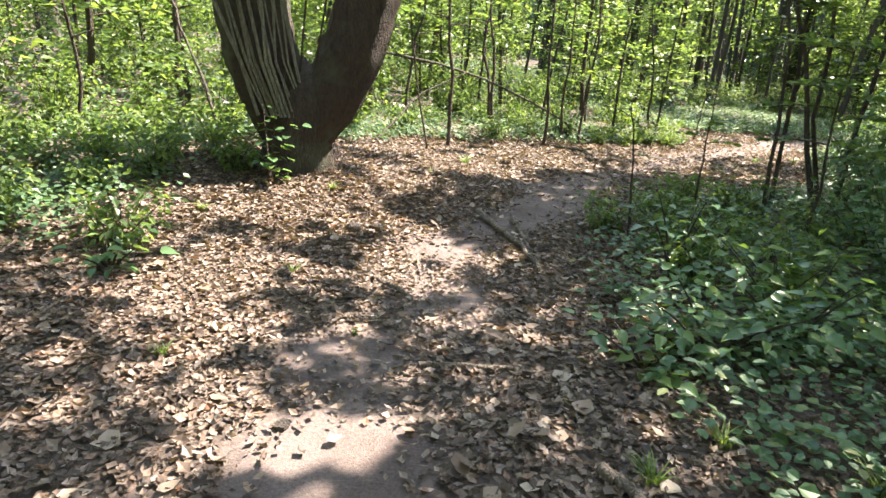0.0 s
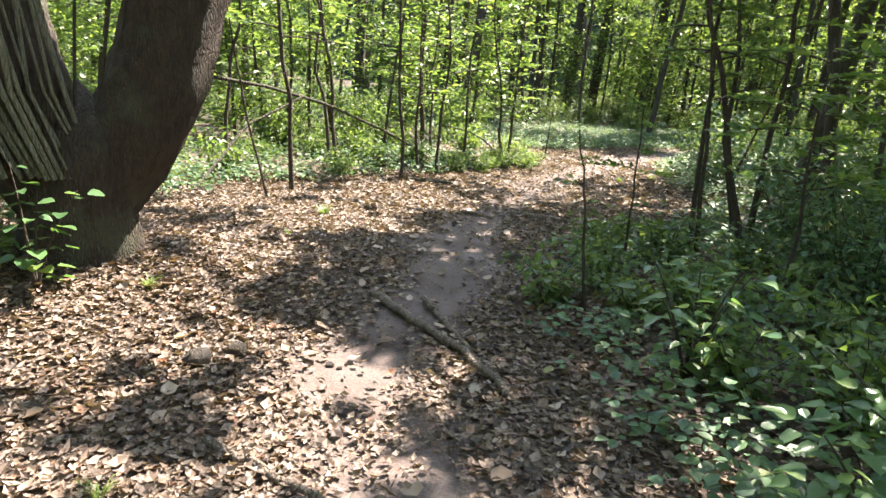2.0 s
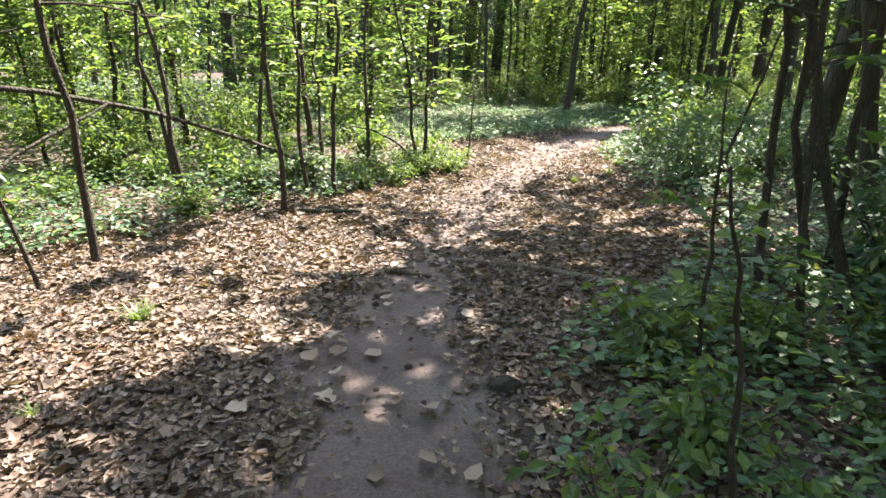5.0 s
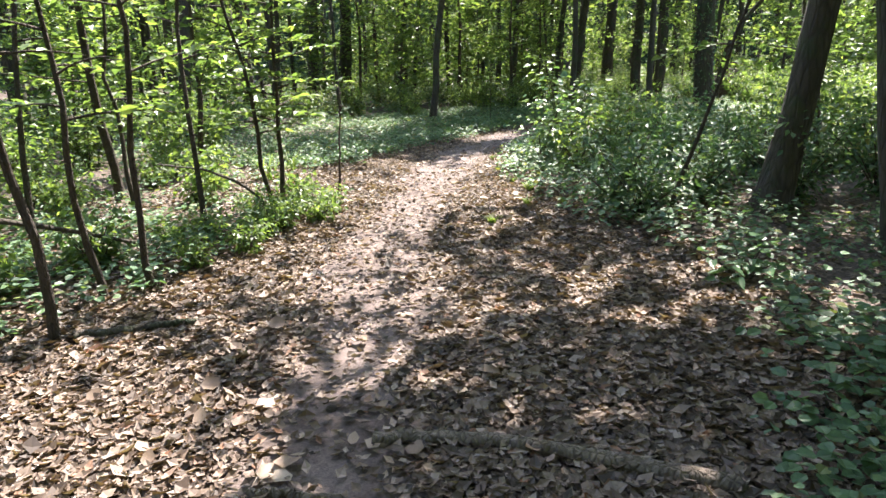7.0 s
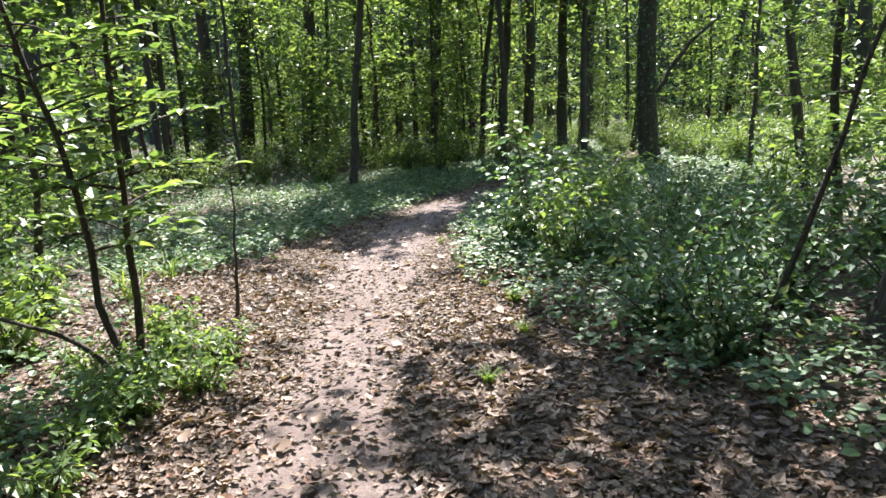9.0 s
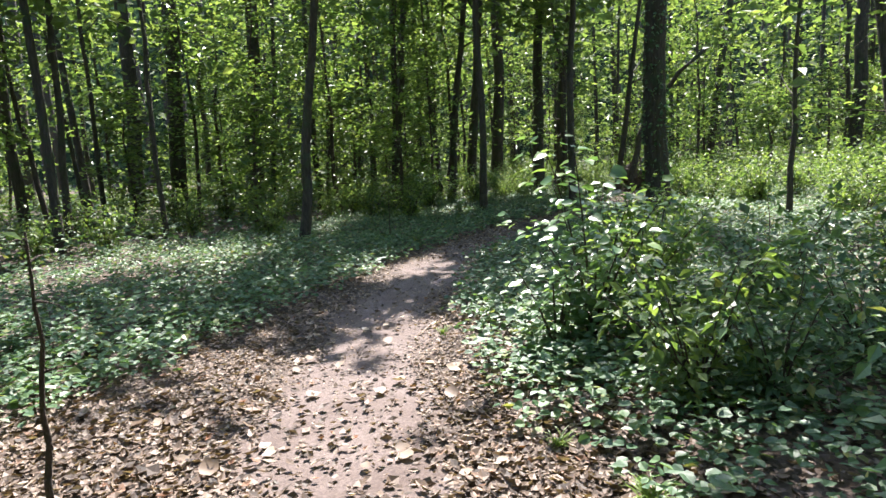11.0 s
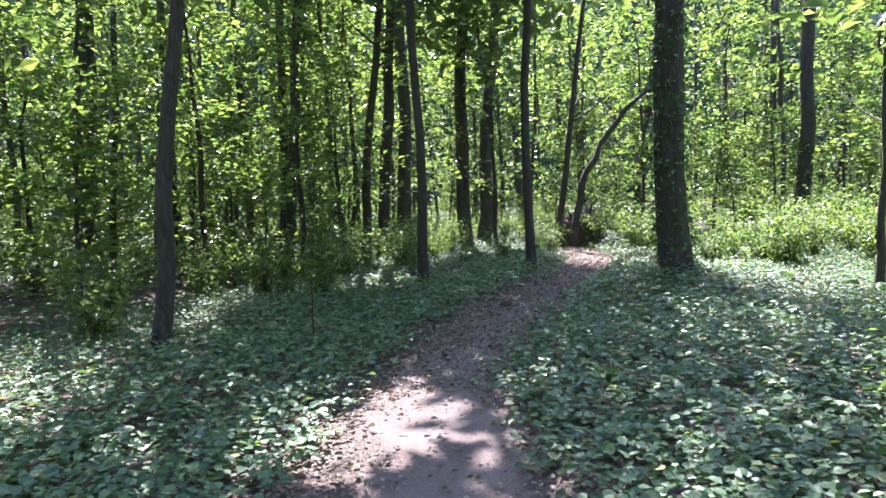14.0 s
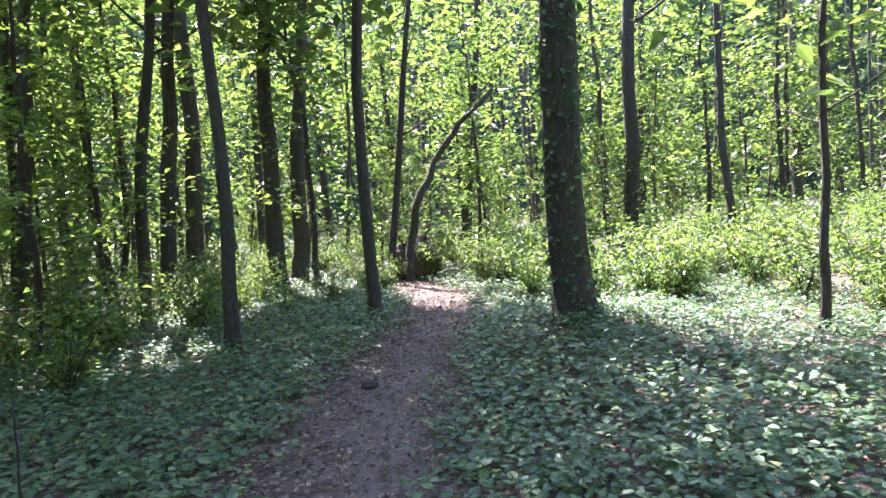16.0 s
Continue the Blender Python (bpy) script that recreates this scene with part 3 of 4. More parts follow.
def young_tree(h, wide, count, size, g, low=0.12):
    ob = thing("young_tree", (0, 0, 0), "leafy young understory tree with light green foliage", "tree", "understory trees")
    p = trunk_path(h, (g.uniform(-0.08, 0.08), g.uniform(-0.08, 0.08)), g, 0.2)
    part("trunk", quads_to_mesh("trunk", tube(p, flare(h, 0.014 + 0.007 * h, 12, 0.2, 0.2), 7, 0.05), M_TWIG), ob)
    pos, al = [], []
    boughs = 26
    for k in range(boughs):
        zb = h * (low + (0.98 - low) * (k + g.uniform(0, 1)) / boughs)
        b = np.array([np.interp(zb, p[:, 2], p[:, j]) for j in range(3)])
        an = k * 2.4 + g.uniform(-0.5, 0.5)
        ln = wide * g.uniform(0.45, 1.1) * (1.15 - 0.6 * zb / h)
        d = np.array([np.cos(an), np.sin(an), g.uniform(0.0, 0.45)])
        m = count // boughs
        u = g.uniform(0.15, 1.05, (m, 1))
        side = np.cross(d, [0, 0, 1.0])
        pos.append(b + d * ln * u + side * g.normal(size=(m, 1)) * 0.22 * ln * (0.4 + u) + np.array([0, 0, 1]) * g.normal(size=(m, 1)) * 0.10)
        al.append(d * 0.5 + side * g.normal(size=(m, 1)) + g.normal(size=(m, 3)) * 0.25)
        s = np.linspace(0, 1, 4)[:, None]
        if k % 2 == 0:
            part("bough", quads_to_mesh("bough", tube(b + d * ln * s, np.linspace(0.012, 0.003, 4), 4), M_TWIG), ob)
    pos, al = np.vstack(pos), np.vstack(al)
    v, f = leaves(pos, al, g.uniform(0.6, 1.3, len(pos)) * size, 0.55, g, LEAF4, 0.45)
    part("foliage", mesh_of("foliage", v, f, M_UNDER), ob, "airy layered green leaves")
    return ob


def scatter(n, box, g, least, most, apart=0.8, keep=None, eye_gap=2.0):
    """Random spots at a distance from the footpath, clear of one another."""
    got = []
    for _ in range(n * 30):
        if len(got) >= n:
            break
        x, y = g.uniform(box[0], box[2]), g.uniform(box[1], box[3])
        d = abs(float(route(x, y)[0]))
        if d < least or d > most or (keep and not keep(x, y)):
            continue
        if all((x - a) ** 2 + (y - b) ** 2 > apart ** 2 for a, b in got):
            got.append((x, y))
    return got


g1 = np.random.default_rng(31)
LOW = [shrub("low_shrub", 0.55, 0.5, 420, 0.085, g1, "low leafy green undergrowth plant on the forest floor") for _ in range(3)]
MID = [shrub("shrub", 1.15, 0.75, 800, 0.085, g1, "dense green shrub beside the footpath", stems=12) for _ in range(3)]
DARK = [shrub("dark_shrub", 0.95, 0.8, 900, 0.08, g1, "dark green dense shrub in deep shade", stems=12, mat=M_COVER) for _ in range(2)]
YOUNG = [young_tree(h, w, 1500, 0.15, g1, lo) for h, w, lo in ((5.5, 1.5, 0.1), (4.2, 1.3, 0.08), (7.0, 1.8, 0.16), (6.2, 1.6, 0.25), (3.2, 1.2, 0.05))]

# the dark mass of shrubs inside the second bend
place(DARK, [(8.6, 12.2), (9.1, 11.6), (8.3, 11.3), (9.6, 12.4), (8.9, 10.7), (9.8, 11.2), (10.5, 12.1), (8.0, 10.8), (10.7, 11.0), (9.4, 10.0), (11.6, 11.9), (11.9, 12.9), (10.4, 9.6), (11.4, 10.4)], g1, (0.8, 1.1))
place(MID, [(9.15, 13.2), (9.9, 13.4), (10.6, 13.2), (11.3, 13.9), (9.5, 12.8), (12.2, 14.1), (13.4, 14.4)], g1, (0.75, 1.0))
# undergrowth right of the first bend
place(LOW, [(2.75, 5.0), (3.2, 5.3), (2.95, 4.6), (3.5, 4.7), (3.9, 5.6), (3.1, 6.2), (3.7, 6.5), (3.9, 4.3), (4.4, 6.2), (4.1, 7.2), (4.6, 7.0), (4.4, 5.0), (4.9, 5.8), (5.2, 6.7), (3.6, 5.9)], g1, (0.6, 1.0))
place(DARK, [(4.9, 4.6), (5.4, 5.6), (5.9, 6.4), (6.2, 7.3), (5.8, 4.4), (6.9, 6.0), (4.8, 3.4), (7.4, 7.4)], g1, (0.8, 1.1))
# ferny growth left of the first bend
place(LOW, [(-1.2, 5.0), (-1.6, 5.6), (-1.0, 5.9), (-2.0, 4.8), (-1.9, 6.3), (-2.5, 5.6), (-1.4, 6.7), (-2.4, 7.0), (-3.1, 6.2), (-2.9, 5.0), (-3.4, 7.4), (-1.2, 7.6), (-1.9, 7.9), (-0.75, 4.4), (-3.6, 4.4), (-2.6, 4.1), (-0.6, 6.4), (-1.3, 8.6), (-2.6, 8.8), (-1.9, 9.3)], g1, (0.6, 1.0))
place(MID, scatter(44, (-8, 7.5, 7, 20), g1, 3.4, 12, 0.9), g1, (0.7, 1.15))
place(YOUNG, scatter(26, (-8, 9.5, 9, 24), g1, 3.6, 13, 1.2), g1, (0.55, 0.9))
place(LOW, scatter(26, (0.5, 10.5, 6, 17), g1, 2.0, 6, 0.6), g1, (0.6, 1.1))
# behind, further off and on both sides
place(YOUNG, [(-0.8, 10.6), (0.4, 12.8), (1.9, 13.4), (3.2, 13.2), (-2.2, 11.6), (-3.8, 9.4), (-4.2, 7.0), (4.4, 15.6), (2.5, 15.8), (0.6, 15.4), (7.0, 6.4), (7.9, 7.3), (8.8, 6.4), (-1.4, 13.4), (9.6, 8.2), (10.8, 9.4), (6.1, 17.8), (12.8, 11.2), (-4.8, 5.0)], g1, (0.8, 1.1))
place(YOUNG, scatter(150, (-14, -8, 46, 46), g1, 6.0, 24, 1.6, lambda x, y: not (14 < x < 24 and 9 < y < 20)), g1, (0.8, 1.25))
place(MID, scatter(110, (12, 2, 44, 40), g1, 4.0, 16, 1.0, lambda x, y: not (14 < x < 22 and 14 < y < 17)), g1, (0.7, 1.15))
place(MID, [(24.2, 17.6), (25.6, 18.0), (26.4, 18.6), (23.2, 17.2), (24.0, 20.6), (22.6, 20.9), (25.2, 21.0), (21.4, 21.3), (27.6, 19.0), (29, 19.6), (26.6, 21.8), (20.2, 22.0), (18.6, 22.6), (30, 22), (20.6, 15.2), (22.0, 16.0)], g1, (0.55, 0.85))
place(MID, scatter(12, (7, 19.5, 14, 27), g1, 4.0, 11, 1.0), g1, (0.6, 1.0))

place(MID, scatter(42, (14, 21.5, 28, 27.5), g1, 3.0, 9, 0.8), g1, (0.55, 0.95))
place(MID, scatter(48, (18.4, 6.5, 33, 15.6), g1, 2.8, 14, 0.95), g1, (0.75, 1.15))
place(LOW, scatter(30, (-4.8, 3.6, -0.9, 9.6), g1, 2.5, 8, 0.55), g1, (0.6, 1.05))
place(LOW, [(4.6, 13.2), (5.0, 12.9), (5.3, 13.15), (4.2, 13.0), (5.75, 13.15), (4.7, 12.5), (4.2, 12.3), (5.6, 13.6), (6.05, 13.55), (5.9, 14.0), (5.3, 13.9)], g1, (0.5, 0.75))

# leafy young trees and sunlit shrubs around the last stretch
place(YOUNG, scatter(20, (13, 22.5, 27, 32), g1, 4.6, 13, 1.3), g1, (0.8, 1.2))
place(YOUNG, [(27.4, 18.6), (28.2, 21.4), (24.9, 22.0), (29.6, 17.0), (26.8, 16.2), (31.0, 19.6), (30.2, 15.2), (28.4, 13.0)], g1, (0.8, 1.15))
place(MID, [(24.3, 17.6), (24.5, 17.9), (24.9, 18.3), (24.6, 20.4), (26.3, 19.6), (27.0, 20.6), (25.6, 17.4), (22.2, 17.2), (21.2, 16.3), (23.6, 16.2)], g1, (0.7, 1.05))


def slim_tree(h, r, g):
    ob = thing("slim_tree", (0, 0, 0), "slim dark straight tree among the forest", "tree", "forest trees")
    p = trunk_path(h, (g.uniform(-0.04, 0.04), g.uniform(-0.04, 0.04)), g, 0.12)
    part("trunk", quads_to_mesh("trunk", tube(p, flare(h, r, 12, 0.4, 0.3), 8, 0.05), M_BARK), ob)
    part("crown", crown("crown", (0, 0, 0), 0.4 * h, h + 0.5, 2.0, 420, g, 0.3, clumps=24, gaps=False), ob, "thin leafy crown")
    return ob


SLIM = [slim_tree(h, r, g1) for h, r in ((10, 0.06), (11, 0.085), (12, 0.11), (9, 0.05))]
place(SLIM, scatter(34, (10, 22, 40, 40), g1, 5.5, 18, 1.2), g1, (0.85, 1.15))
place(SLIM, scatter(26, (22, 6, 46, 32), g1, 7.0, 20, 1.4), g1, (0.85, 1.15))
place(SLIM, scatter(12, (0, 17, 12, 30), g1, 7.0, 16, 1.4), g1, (0.85, 1.15))


def ground_cover():
    """The low carpet of green leaves on both sides of the path."""
    g = np.random.default_rng(5)
    P, A, S = [], [], []
    for n, box, size in ((76000, (-4, 0, 26, 26), 1.0), (34000, (-16, -4, 46, 42), 2.1)):
        if size < 2:
            t = g.uniform(2, 16.9, n)
            i = t.astype(int)
            c = ROUTE[i] + (t - i)[:, None] * (ROUTE[i + 1] - ROUTE[i])
            x, y = c[:, 0] + g.uniform(-5.5, 5.5, n), c[:, 1] + g.uniform(-5.5, 5.5, n)
        else:
            x, y = spread(n, box, g)
        d, wl, wr, al = route(x, y)
        edge = np.where(d > 0, d - wl, -d - wr)
        late = np.clip((al - 10.4) / 1.5, 0, 1)
        thick = np.clip(0.5 + 0.5 * waves(x, y, 1.1, 15) + 0.25, 0, 1)
        thick = np.where(late > 0.5, np.clip(thick + 0.7, 0, 1), thick * 0.5)
        thick = np.where((np.hypot(x - 5.4, y - 15.4) < 1.6), 0.12, thick)
        far = np.clip(1 - (np.abs(d) - 5) / 9, 0.25, 1) if size < 2 else np.clip((np.abs(d) - 5) / 2, 0, 1)
        ok = (g.uniform(-0.25, 0.3, n) < edge) & (g.uniform(0, 1, n) < thick * far)
        x, y, late = x[ok], y[ok], late[ok]
        m = 5
        hh = (0.09 + 0.13 * g.uniform(0, 1, len(x))) * (1 + 0.25 * waves(x, y, 0.8, 33)) * np.where(late > 0.5, 1.0, 1.2) * size
        z = height(x, y)
        an = g.uniform(0, 6.28, (len(x), 1)) + np.arange(m)[None] * 2.4
        lift = hh[:, None] * g.uniform(0.35, 1.0, (len(x), m))
        rr = g.uniform(0.01, 0.07, (len(x), m)) * size
        P.append(np.stack([x[:, None] + np.cos(an) * rr, y[:, None] + np.sin(an) * rr, z[:, None] + lift], -1).reshape(-1, 3))
        A.append(np.stack([np.cos(an), np.sin(an), g.uniform(-0.35, 0.25, an.shape)], -1).reshape(-1, 3))
        S.append((g.uniform(0.036, 0.078, an.shape) * size).ravel())
    P, A, S = np.vstack(P), np.vstack(A), np.concatenate(S)
    near = (np.abs(route(P[:, 0], P[:, 1])[0]) < 3.2) & (S < 0.09)
    v, f = join([leaves(P[near], A[near], S[near], 0.95, g, LEAF6, 0.3), leaves(P[~near], A[~near], S[~near], 0.8, g, LEAF4, 0.3)])
    tagged(new("ground_cover", mesh_of("ground_cover", v, f, M_COVER)), "low carpet of small dark green leaves", "ground cover", kind="stuff")


ground_cover()


CURL5 = (np.array([(0, 0, 0.12), (0.45, 0.42, 0.16), (1, 0.05, 0.2), (0.5, -0.4, 0.1), (0.5, 0, 0.0)]), np.array([(0, 4, 1), (1, 4, 2), (2, 4, 3), (3, 4, 0)]))


def leaf_litter():
    """Dry fallen leaves, thick beside the path and thin where feet have worn it bare."""
    g = np.random.default_rng(6)
    n = 380000
    t = np.where(g.uniform(0, 1, n) < 0.72, g.uniform(2, 11, n), g.uniform(10.5, 16.5, n))
    i = t.astype(int)
    c = ROUTE[i] + (t - i)[:, None] * (ROUTE[i + 1] - ROUTE[i])
    x, y = c[:, 0] + g.uniform(-3.6, 3.6, n), c[:, 1] + g.uniform(-3.6, 3.6, n)
    d, wl, wr, al = route(x, y)
    edge = np.where(d > 0, wl - d, wr + d)
    patch = 0.5 + 0.5 * waves(x, y, 1.9, 9)
    worn = np.clip(1.5 - np.abs(d + 0.05 + 0.16 * waves(x, y, 2.3, 21)) / np.where(al > 8.5, 0.56, 0.46), 0, 1)
    early = np.clip((8.6 - al) / 1.5, 0, 1)
    dens = np.where(early > 0.5, 1 - worn * np.clip(0.1 + 1.2 * patch, 0, 0.93), np.where(al > 12.9, 1 - 0.28 * worn, 1 - 0.87 * worn))
    dens = dens * (1 - 0.9 * np.clip(1.3 * worn_spots(x, y), 0, 1))
    dens = dens * np.clip((edge + 0.9) / 0.9, 0.3, 1) * np.where(al > 11, 0.9, 1)
    near = np.abs(d) < 4.5
    ok = near & (g.uniform(0, 1, n) < dens)
    x, y, al = x[ok], y[ok], al[ok]
    k = len(x)
    an = g.uniform(0, 6.28, k)
    a = np.stack([np.cos(an), np.sin(an), g.uniform(-0.15, 0.3, k)], -1)
    p = np.stack([x, y, height(x, y) + g.uniform(0.004, 0.03, k)], -1)
    size = g.uniform(0.035, 0.085, k) * np.where(g.uniform(0, 1, k) < 0.12, 1.45, 1.0) * np.where(al > 11.3, 0.66, np.where(al < 7.5, 0.72, 0.85))
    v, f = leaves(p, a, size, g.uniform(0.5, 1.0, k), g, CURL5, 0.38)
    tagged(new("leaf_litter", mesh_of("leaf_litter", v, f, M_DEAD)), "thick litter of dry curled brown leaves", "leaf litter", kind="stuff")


leaf_litter()


def grass_tuft(x, y, h, n, seed, label="small tuft of bright green grass"):
    g = np.random.default_rng(seed)
    ob = thing("grass_tuft", on_ground(x, y), label, "grass", "grass tufts")
    P, F, k = [], [], 0
    for i in range(n):
        an, ln = g.uniform(0, 6.28), h * g.uniform(0.5, 1.1)
        o = np.array([np.cos(an), np.sin(an), 0])
        s = np.array([-o[1], o[0], 0]) * 0.0035 * (1 + h * 3)
        b = g.normal(size=3) * np.array([0.3, 0.3, 0]) * h * 0.3
        for t in (0.0, 0.5, 0.85):
            c = b + o * ln * 0.7 * t * t + np.array([0, 0, ln * (t - 0.25 * t * t)])
            P += [c + s * (1 - 0.5 * t), c - s * (1 - 0.5 * t)]
        P.append(b + o * ln * 0.8 + np.array([0, 0, ln * 0.72]))
        F += [(k, k + 1, k + 3), (k, k + 3, k + 2), (k + 2, k + 3, k + 5), (k + 2, k + 5, k + 4), (k + 4, k + 5, k + 6)]
        k += 7
    part("foliage", mesh_of("foliage", P, F, M_GRASS), ob)


for i, (x, y, h, n) in enumerate([(1.7, 8.75, 0.16, 60), (7.75, 12.1, 0.16, 50), (8.3, 12.6, 0.18, 60), (8.0, 11.8, 0.14, 40), (6.9, 11.75, 0.15, 50), (8.6, 13.2, 0.14, 40), (6.3, 15.7, 0.55, 26), (5.2, 16.6, 0.6, 26),
                                   (6.9, 16.2, 0.4, 20), (1.1, 3.5, 0.07, 16), (0.2, 3.0, 0.12, 22), (2.5, 2.3, 0.14, 30), (2.9, 2.6, 0.16, 34), (-0.5, 5.3, 0.14, 34), (0.4, 6.3, 0.14, 26), (1.3, 7.7, 0.1, 20), (14.0, 18.95, 0.3, 8), (13.7, 16.4, 0.22, 60), (3.4, 2.3, 0.18, 36), (10.0, 15.1, 0.12, 40), (0.5, 4.4, 0.1, 20)]):
    grass_tuft(x, y, h, n, 400 + i)


def broad_shrub(name, x, y, h, wide, count, size, seed, label, stems=6, pointed=False):
    """A shrub whose large leaves can be told apart: each leaf is a piece of its own."""
    g = np.random.default_rng(seed)
    ob = thing(name, on_ground(x, y, -0.01), label, "shrub")
    shapes = []
    for k in range(3):
        u = np.arange(14) * 2 * np.pi / 14
        ox = 0.5 - 0.5 * np.cos(u)
        oy = 0.45 * np.sin(u) * (1.25 - 0.7 * ox) * (1 + 0.05 * (-1.0) ** np.arange(14))
        t = np.vstack([np.stack([ox, oy, 0.12 * np.abs(oy) * 2 - 0.16 * ox ** 2], -1), [(0.25, 0, -0.02), (0.6, 0, -0.07)]])
        f = [(i, (i + 1) % 14, 14 if i < 3 or i > 10 else 15) for i in range(14)] + [(3, 15, 14), (14, 15, 11)]
        t[:, 1] *= (0.85 + 0.12 * k) * (0.72 if pointed else 1.0)
        if pointed:
            t[:14, 1] *= 1 - 0.55 * ox ** 3
            t[7, 0] = 1.12
        t[:, 2] += 0.012 * g.normal(size=len(t))
        shapes.append(mesh_of("leaf", t, f, M_BROAD, True))
    for k in range(stems):
        an = k * 2.4 + g.uniform(-0.4, 0.4)
        out, top = wide * g.uniform(0.3, 1.0), h * g.uniform(0.55, 1.0)
        s = np.linspace(0, 1, 7)
        q = np.stack([np.cos(an) * out * s ** 1.3, np.sin(an) * out * s ** 1.3, -0.03 + (top + 0.03) * s - 0.12 * top * s ** 3], -1)
        part("stem", quads_to_mesh("stem", tube(q, np.linspace(0.012, 0.003, 7), 6), M_TWIG), ob)
        m = count // stems
        for i in range(m):
            u = 0.15 + 0.87 * (i + g.uniform(0, 1)) / m
            c = np.array([np.interp(u, s, q[:, j]) for j in range(3)])
            a2 = i * 2.5 + g.uniform(-0.4, 0.4)
            d = np.array([np.cos(a2), np.sin(a2), g.uniform(-0.3, 0.15)])
            c = c + d * g.uniform(0.02, 0.22) * (0.5 + wide) + np.array([0, 0, g.uniform(-0.02, 0.04)])
            c[2] = max(c[2], 0.05)
            z = Vector((g.normal() * 0.35 - 0.15, g.normal() * 0.35, 1)).normalized()
            xv = Vector(d).normalized()
            yv = z.cross(xv).normalized()
            rot = Matrix((xv, yv, xv.cross(yv))).transposed().to_4x4()
            sc = size * g.uniform(0.6, 1.25)
            part("leaf", shapes[i % 3], ob, "", Matrix.Translation(c) @ rot @ Matrix.Diagonal((sc, sc, sc, 1)))
    return ob


broad_shrub("broadleaf_shrub", 3.15, 3.5, 0.65, 0.6, 230, 0.095, 61, "leafy low shrub with broad bright green leaves", pointed=True)
broad_shrub("broadleaf_shrub", 3.7, 3.7, 0.7, 0.6, 210, 0.095, 62, "leafy low shrub with broad bright green leaves", pointed=True)
broad_shrub("broadleaf_shrub", 2.75, 3.3, 0.28, 0.35, 50, 0.11, 63, "small seedling clump with light green lobed leaves", pointed=True)
broad_shrub("broadleaf_shrub", 3.35, 4.9, 0.8, 0.4, 110, 0.1, 64, "upright shrub with fresh light green leaves", pointed=True)
broad_shrub("broadleaf_shrub", 10.3, 13.85, 1.85, 0.7, 520, 0.088, 65, "tall shrub with broad pale glossy green leaves", 9)
broad_shrub("broadleaf_shrub", 10.0, 14.0, 1.0, 0.5, 230, 0.08, 66, "low shrub with broad pale glossy green leaves")
broad_shrub("broadleaf_shrub", 6.9, 9.2, 0.3, 0.35, 40, 0.11, 67, "small plant with light green leaves on dry leaf litter", pointed=True)
broad_shrub("broadleaf_shrub", 4.75, 7.25, 0.3, 0.4, 60, 0.09, 68, "small leafy plant with dark green leaves", pointed=True)
broad_shrub("broadleaf_shrub", -0.2, 6.2, 1.0, 0.3, 44, 0.095, 69, "young plant with bright sunlit green leaves before a trunk", 4)
broad_shrub("broadleaf_shrub", -0.6, 4.0, 0.3, 0.3, 36, 0.1, 70, "small fern-like plant on leaf litter", pointed=True)


# ---- fallen wood, roots and clods ----
def fallen(name, pts, r0, r1, label, seed, mat=None, sides=8, category="branch", lift=0.5):
    p = np.array(pts, float)
    s = np.linspace(0, 1, 14)
    q = np.stack([np.interp(s, np.linspace(0, 1, len(p)), p[:, k]) for k in range(3)], -1)
    g = np.random.default_rng(seed)
    q[1:-1, :2] += g.normal(size=(12, 2)) * r0 * 0.5
    v, f = tube(q - q[0], np.linspace(r0, r1, 14), sides, 0.12, seed)
    ob = tagged(new(name, quads_to_mesh(name, (v, f), mat or M_WOOD)), label, category)
    ob.location = q[0]
    return ob


def lying(pts, r):
    return [on_ground(x, y, r * 0.8 + 0.012) for x, y in pts]


fallen("tree_root", lying([(1.85, 6.45), (2.05, 5.95), (2.25, 5.55), (2.33, 5.0)], 0.03), 0.035, 0.022, "grey brown surface root crossing the footpath", 1, category="root")
fallen("tree_root", lying([(2.2, 6.35), (2.25, 5.9), (2.3, 5.5)], 0.02), 0.025, 0.014, "thin grey surface root beside the footpath", 2, category="root")
fallen("tree_root", lying([(0.85, 4.75), (1.1, 4.5), (1.35, 4.2)], 0.02), 0.022, 0.016, "thin brown surface root in leaf litter", 3, category="root")
fallen("fallen_branch", lying([(3.95, 9.3), (4.2, 9.1), (4.5, 8.6), (4.75, 8.1)], 0.028), 0.026, 0.036, "weathered grey fallen branch lying across leaf litter", 4)
fallen("fallen_branch", lying([(3.4, 9.3), (3.65, 9.05)], 0.018), 0.022, 0.016, "short brown dead branch on the footpath", 5)
fallen("fallen_branch", lying([(1.5, 3.15), (1.9, 3.2), (2.2, 3.15)], 0.02), 0.018, 0.01, "short dead stick in leaf litter", 6)
fallen("fallen_branch", lying([(2.3, 2.35), (2.5, 2.1)], 0.025), 0.028, 0.022, "short thick dead branch in leaf litter", 7)
fallen("fallen_branch", lying([(2.9, 2.85), (3.2, 2.75), (3.5, 2.9)], 0.01), 0.01, 0.006, "thin pale dead twig under a shrub", 8)
fallen("fallen_branch", lying([(7.75, 17.0), (8.75, 17.75)], 0.05), 0.05, 0.035, "thick dark fallen branch among green plants", 9, M_BARK)
fallen("fallen_branch", lying([(5.95, 11.0), (6.5, 11.15)], 0.012), 0.014, 0.009, "thin dead twig on the footpath", 10)
fallen("fallen_branch", lying([(3.15, 11.35), (3.9, 11.1)], 0.03), 0.03, 0.02, "dark fallen branch among ferny plants", 11, M_BARK)
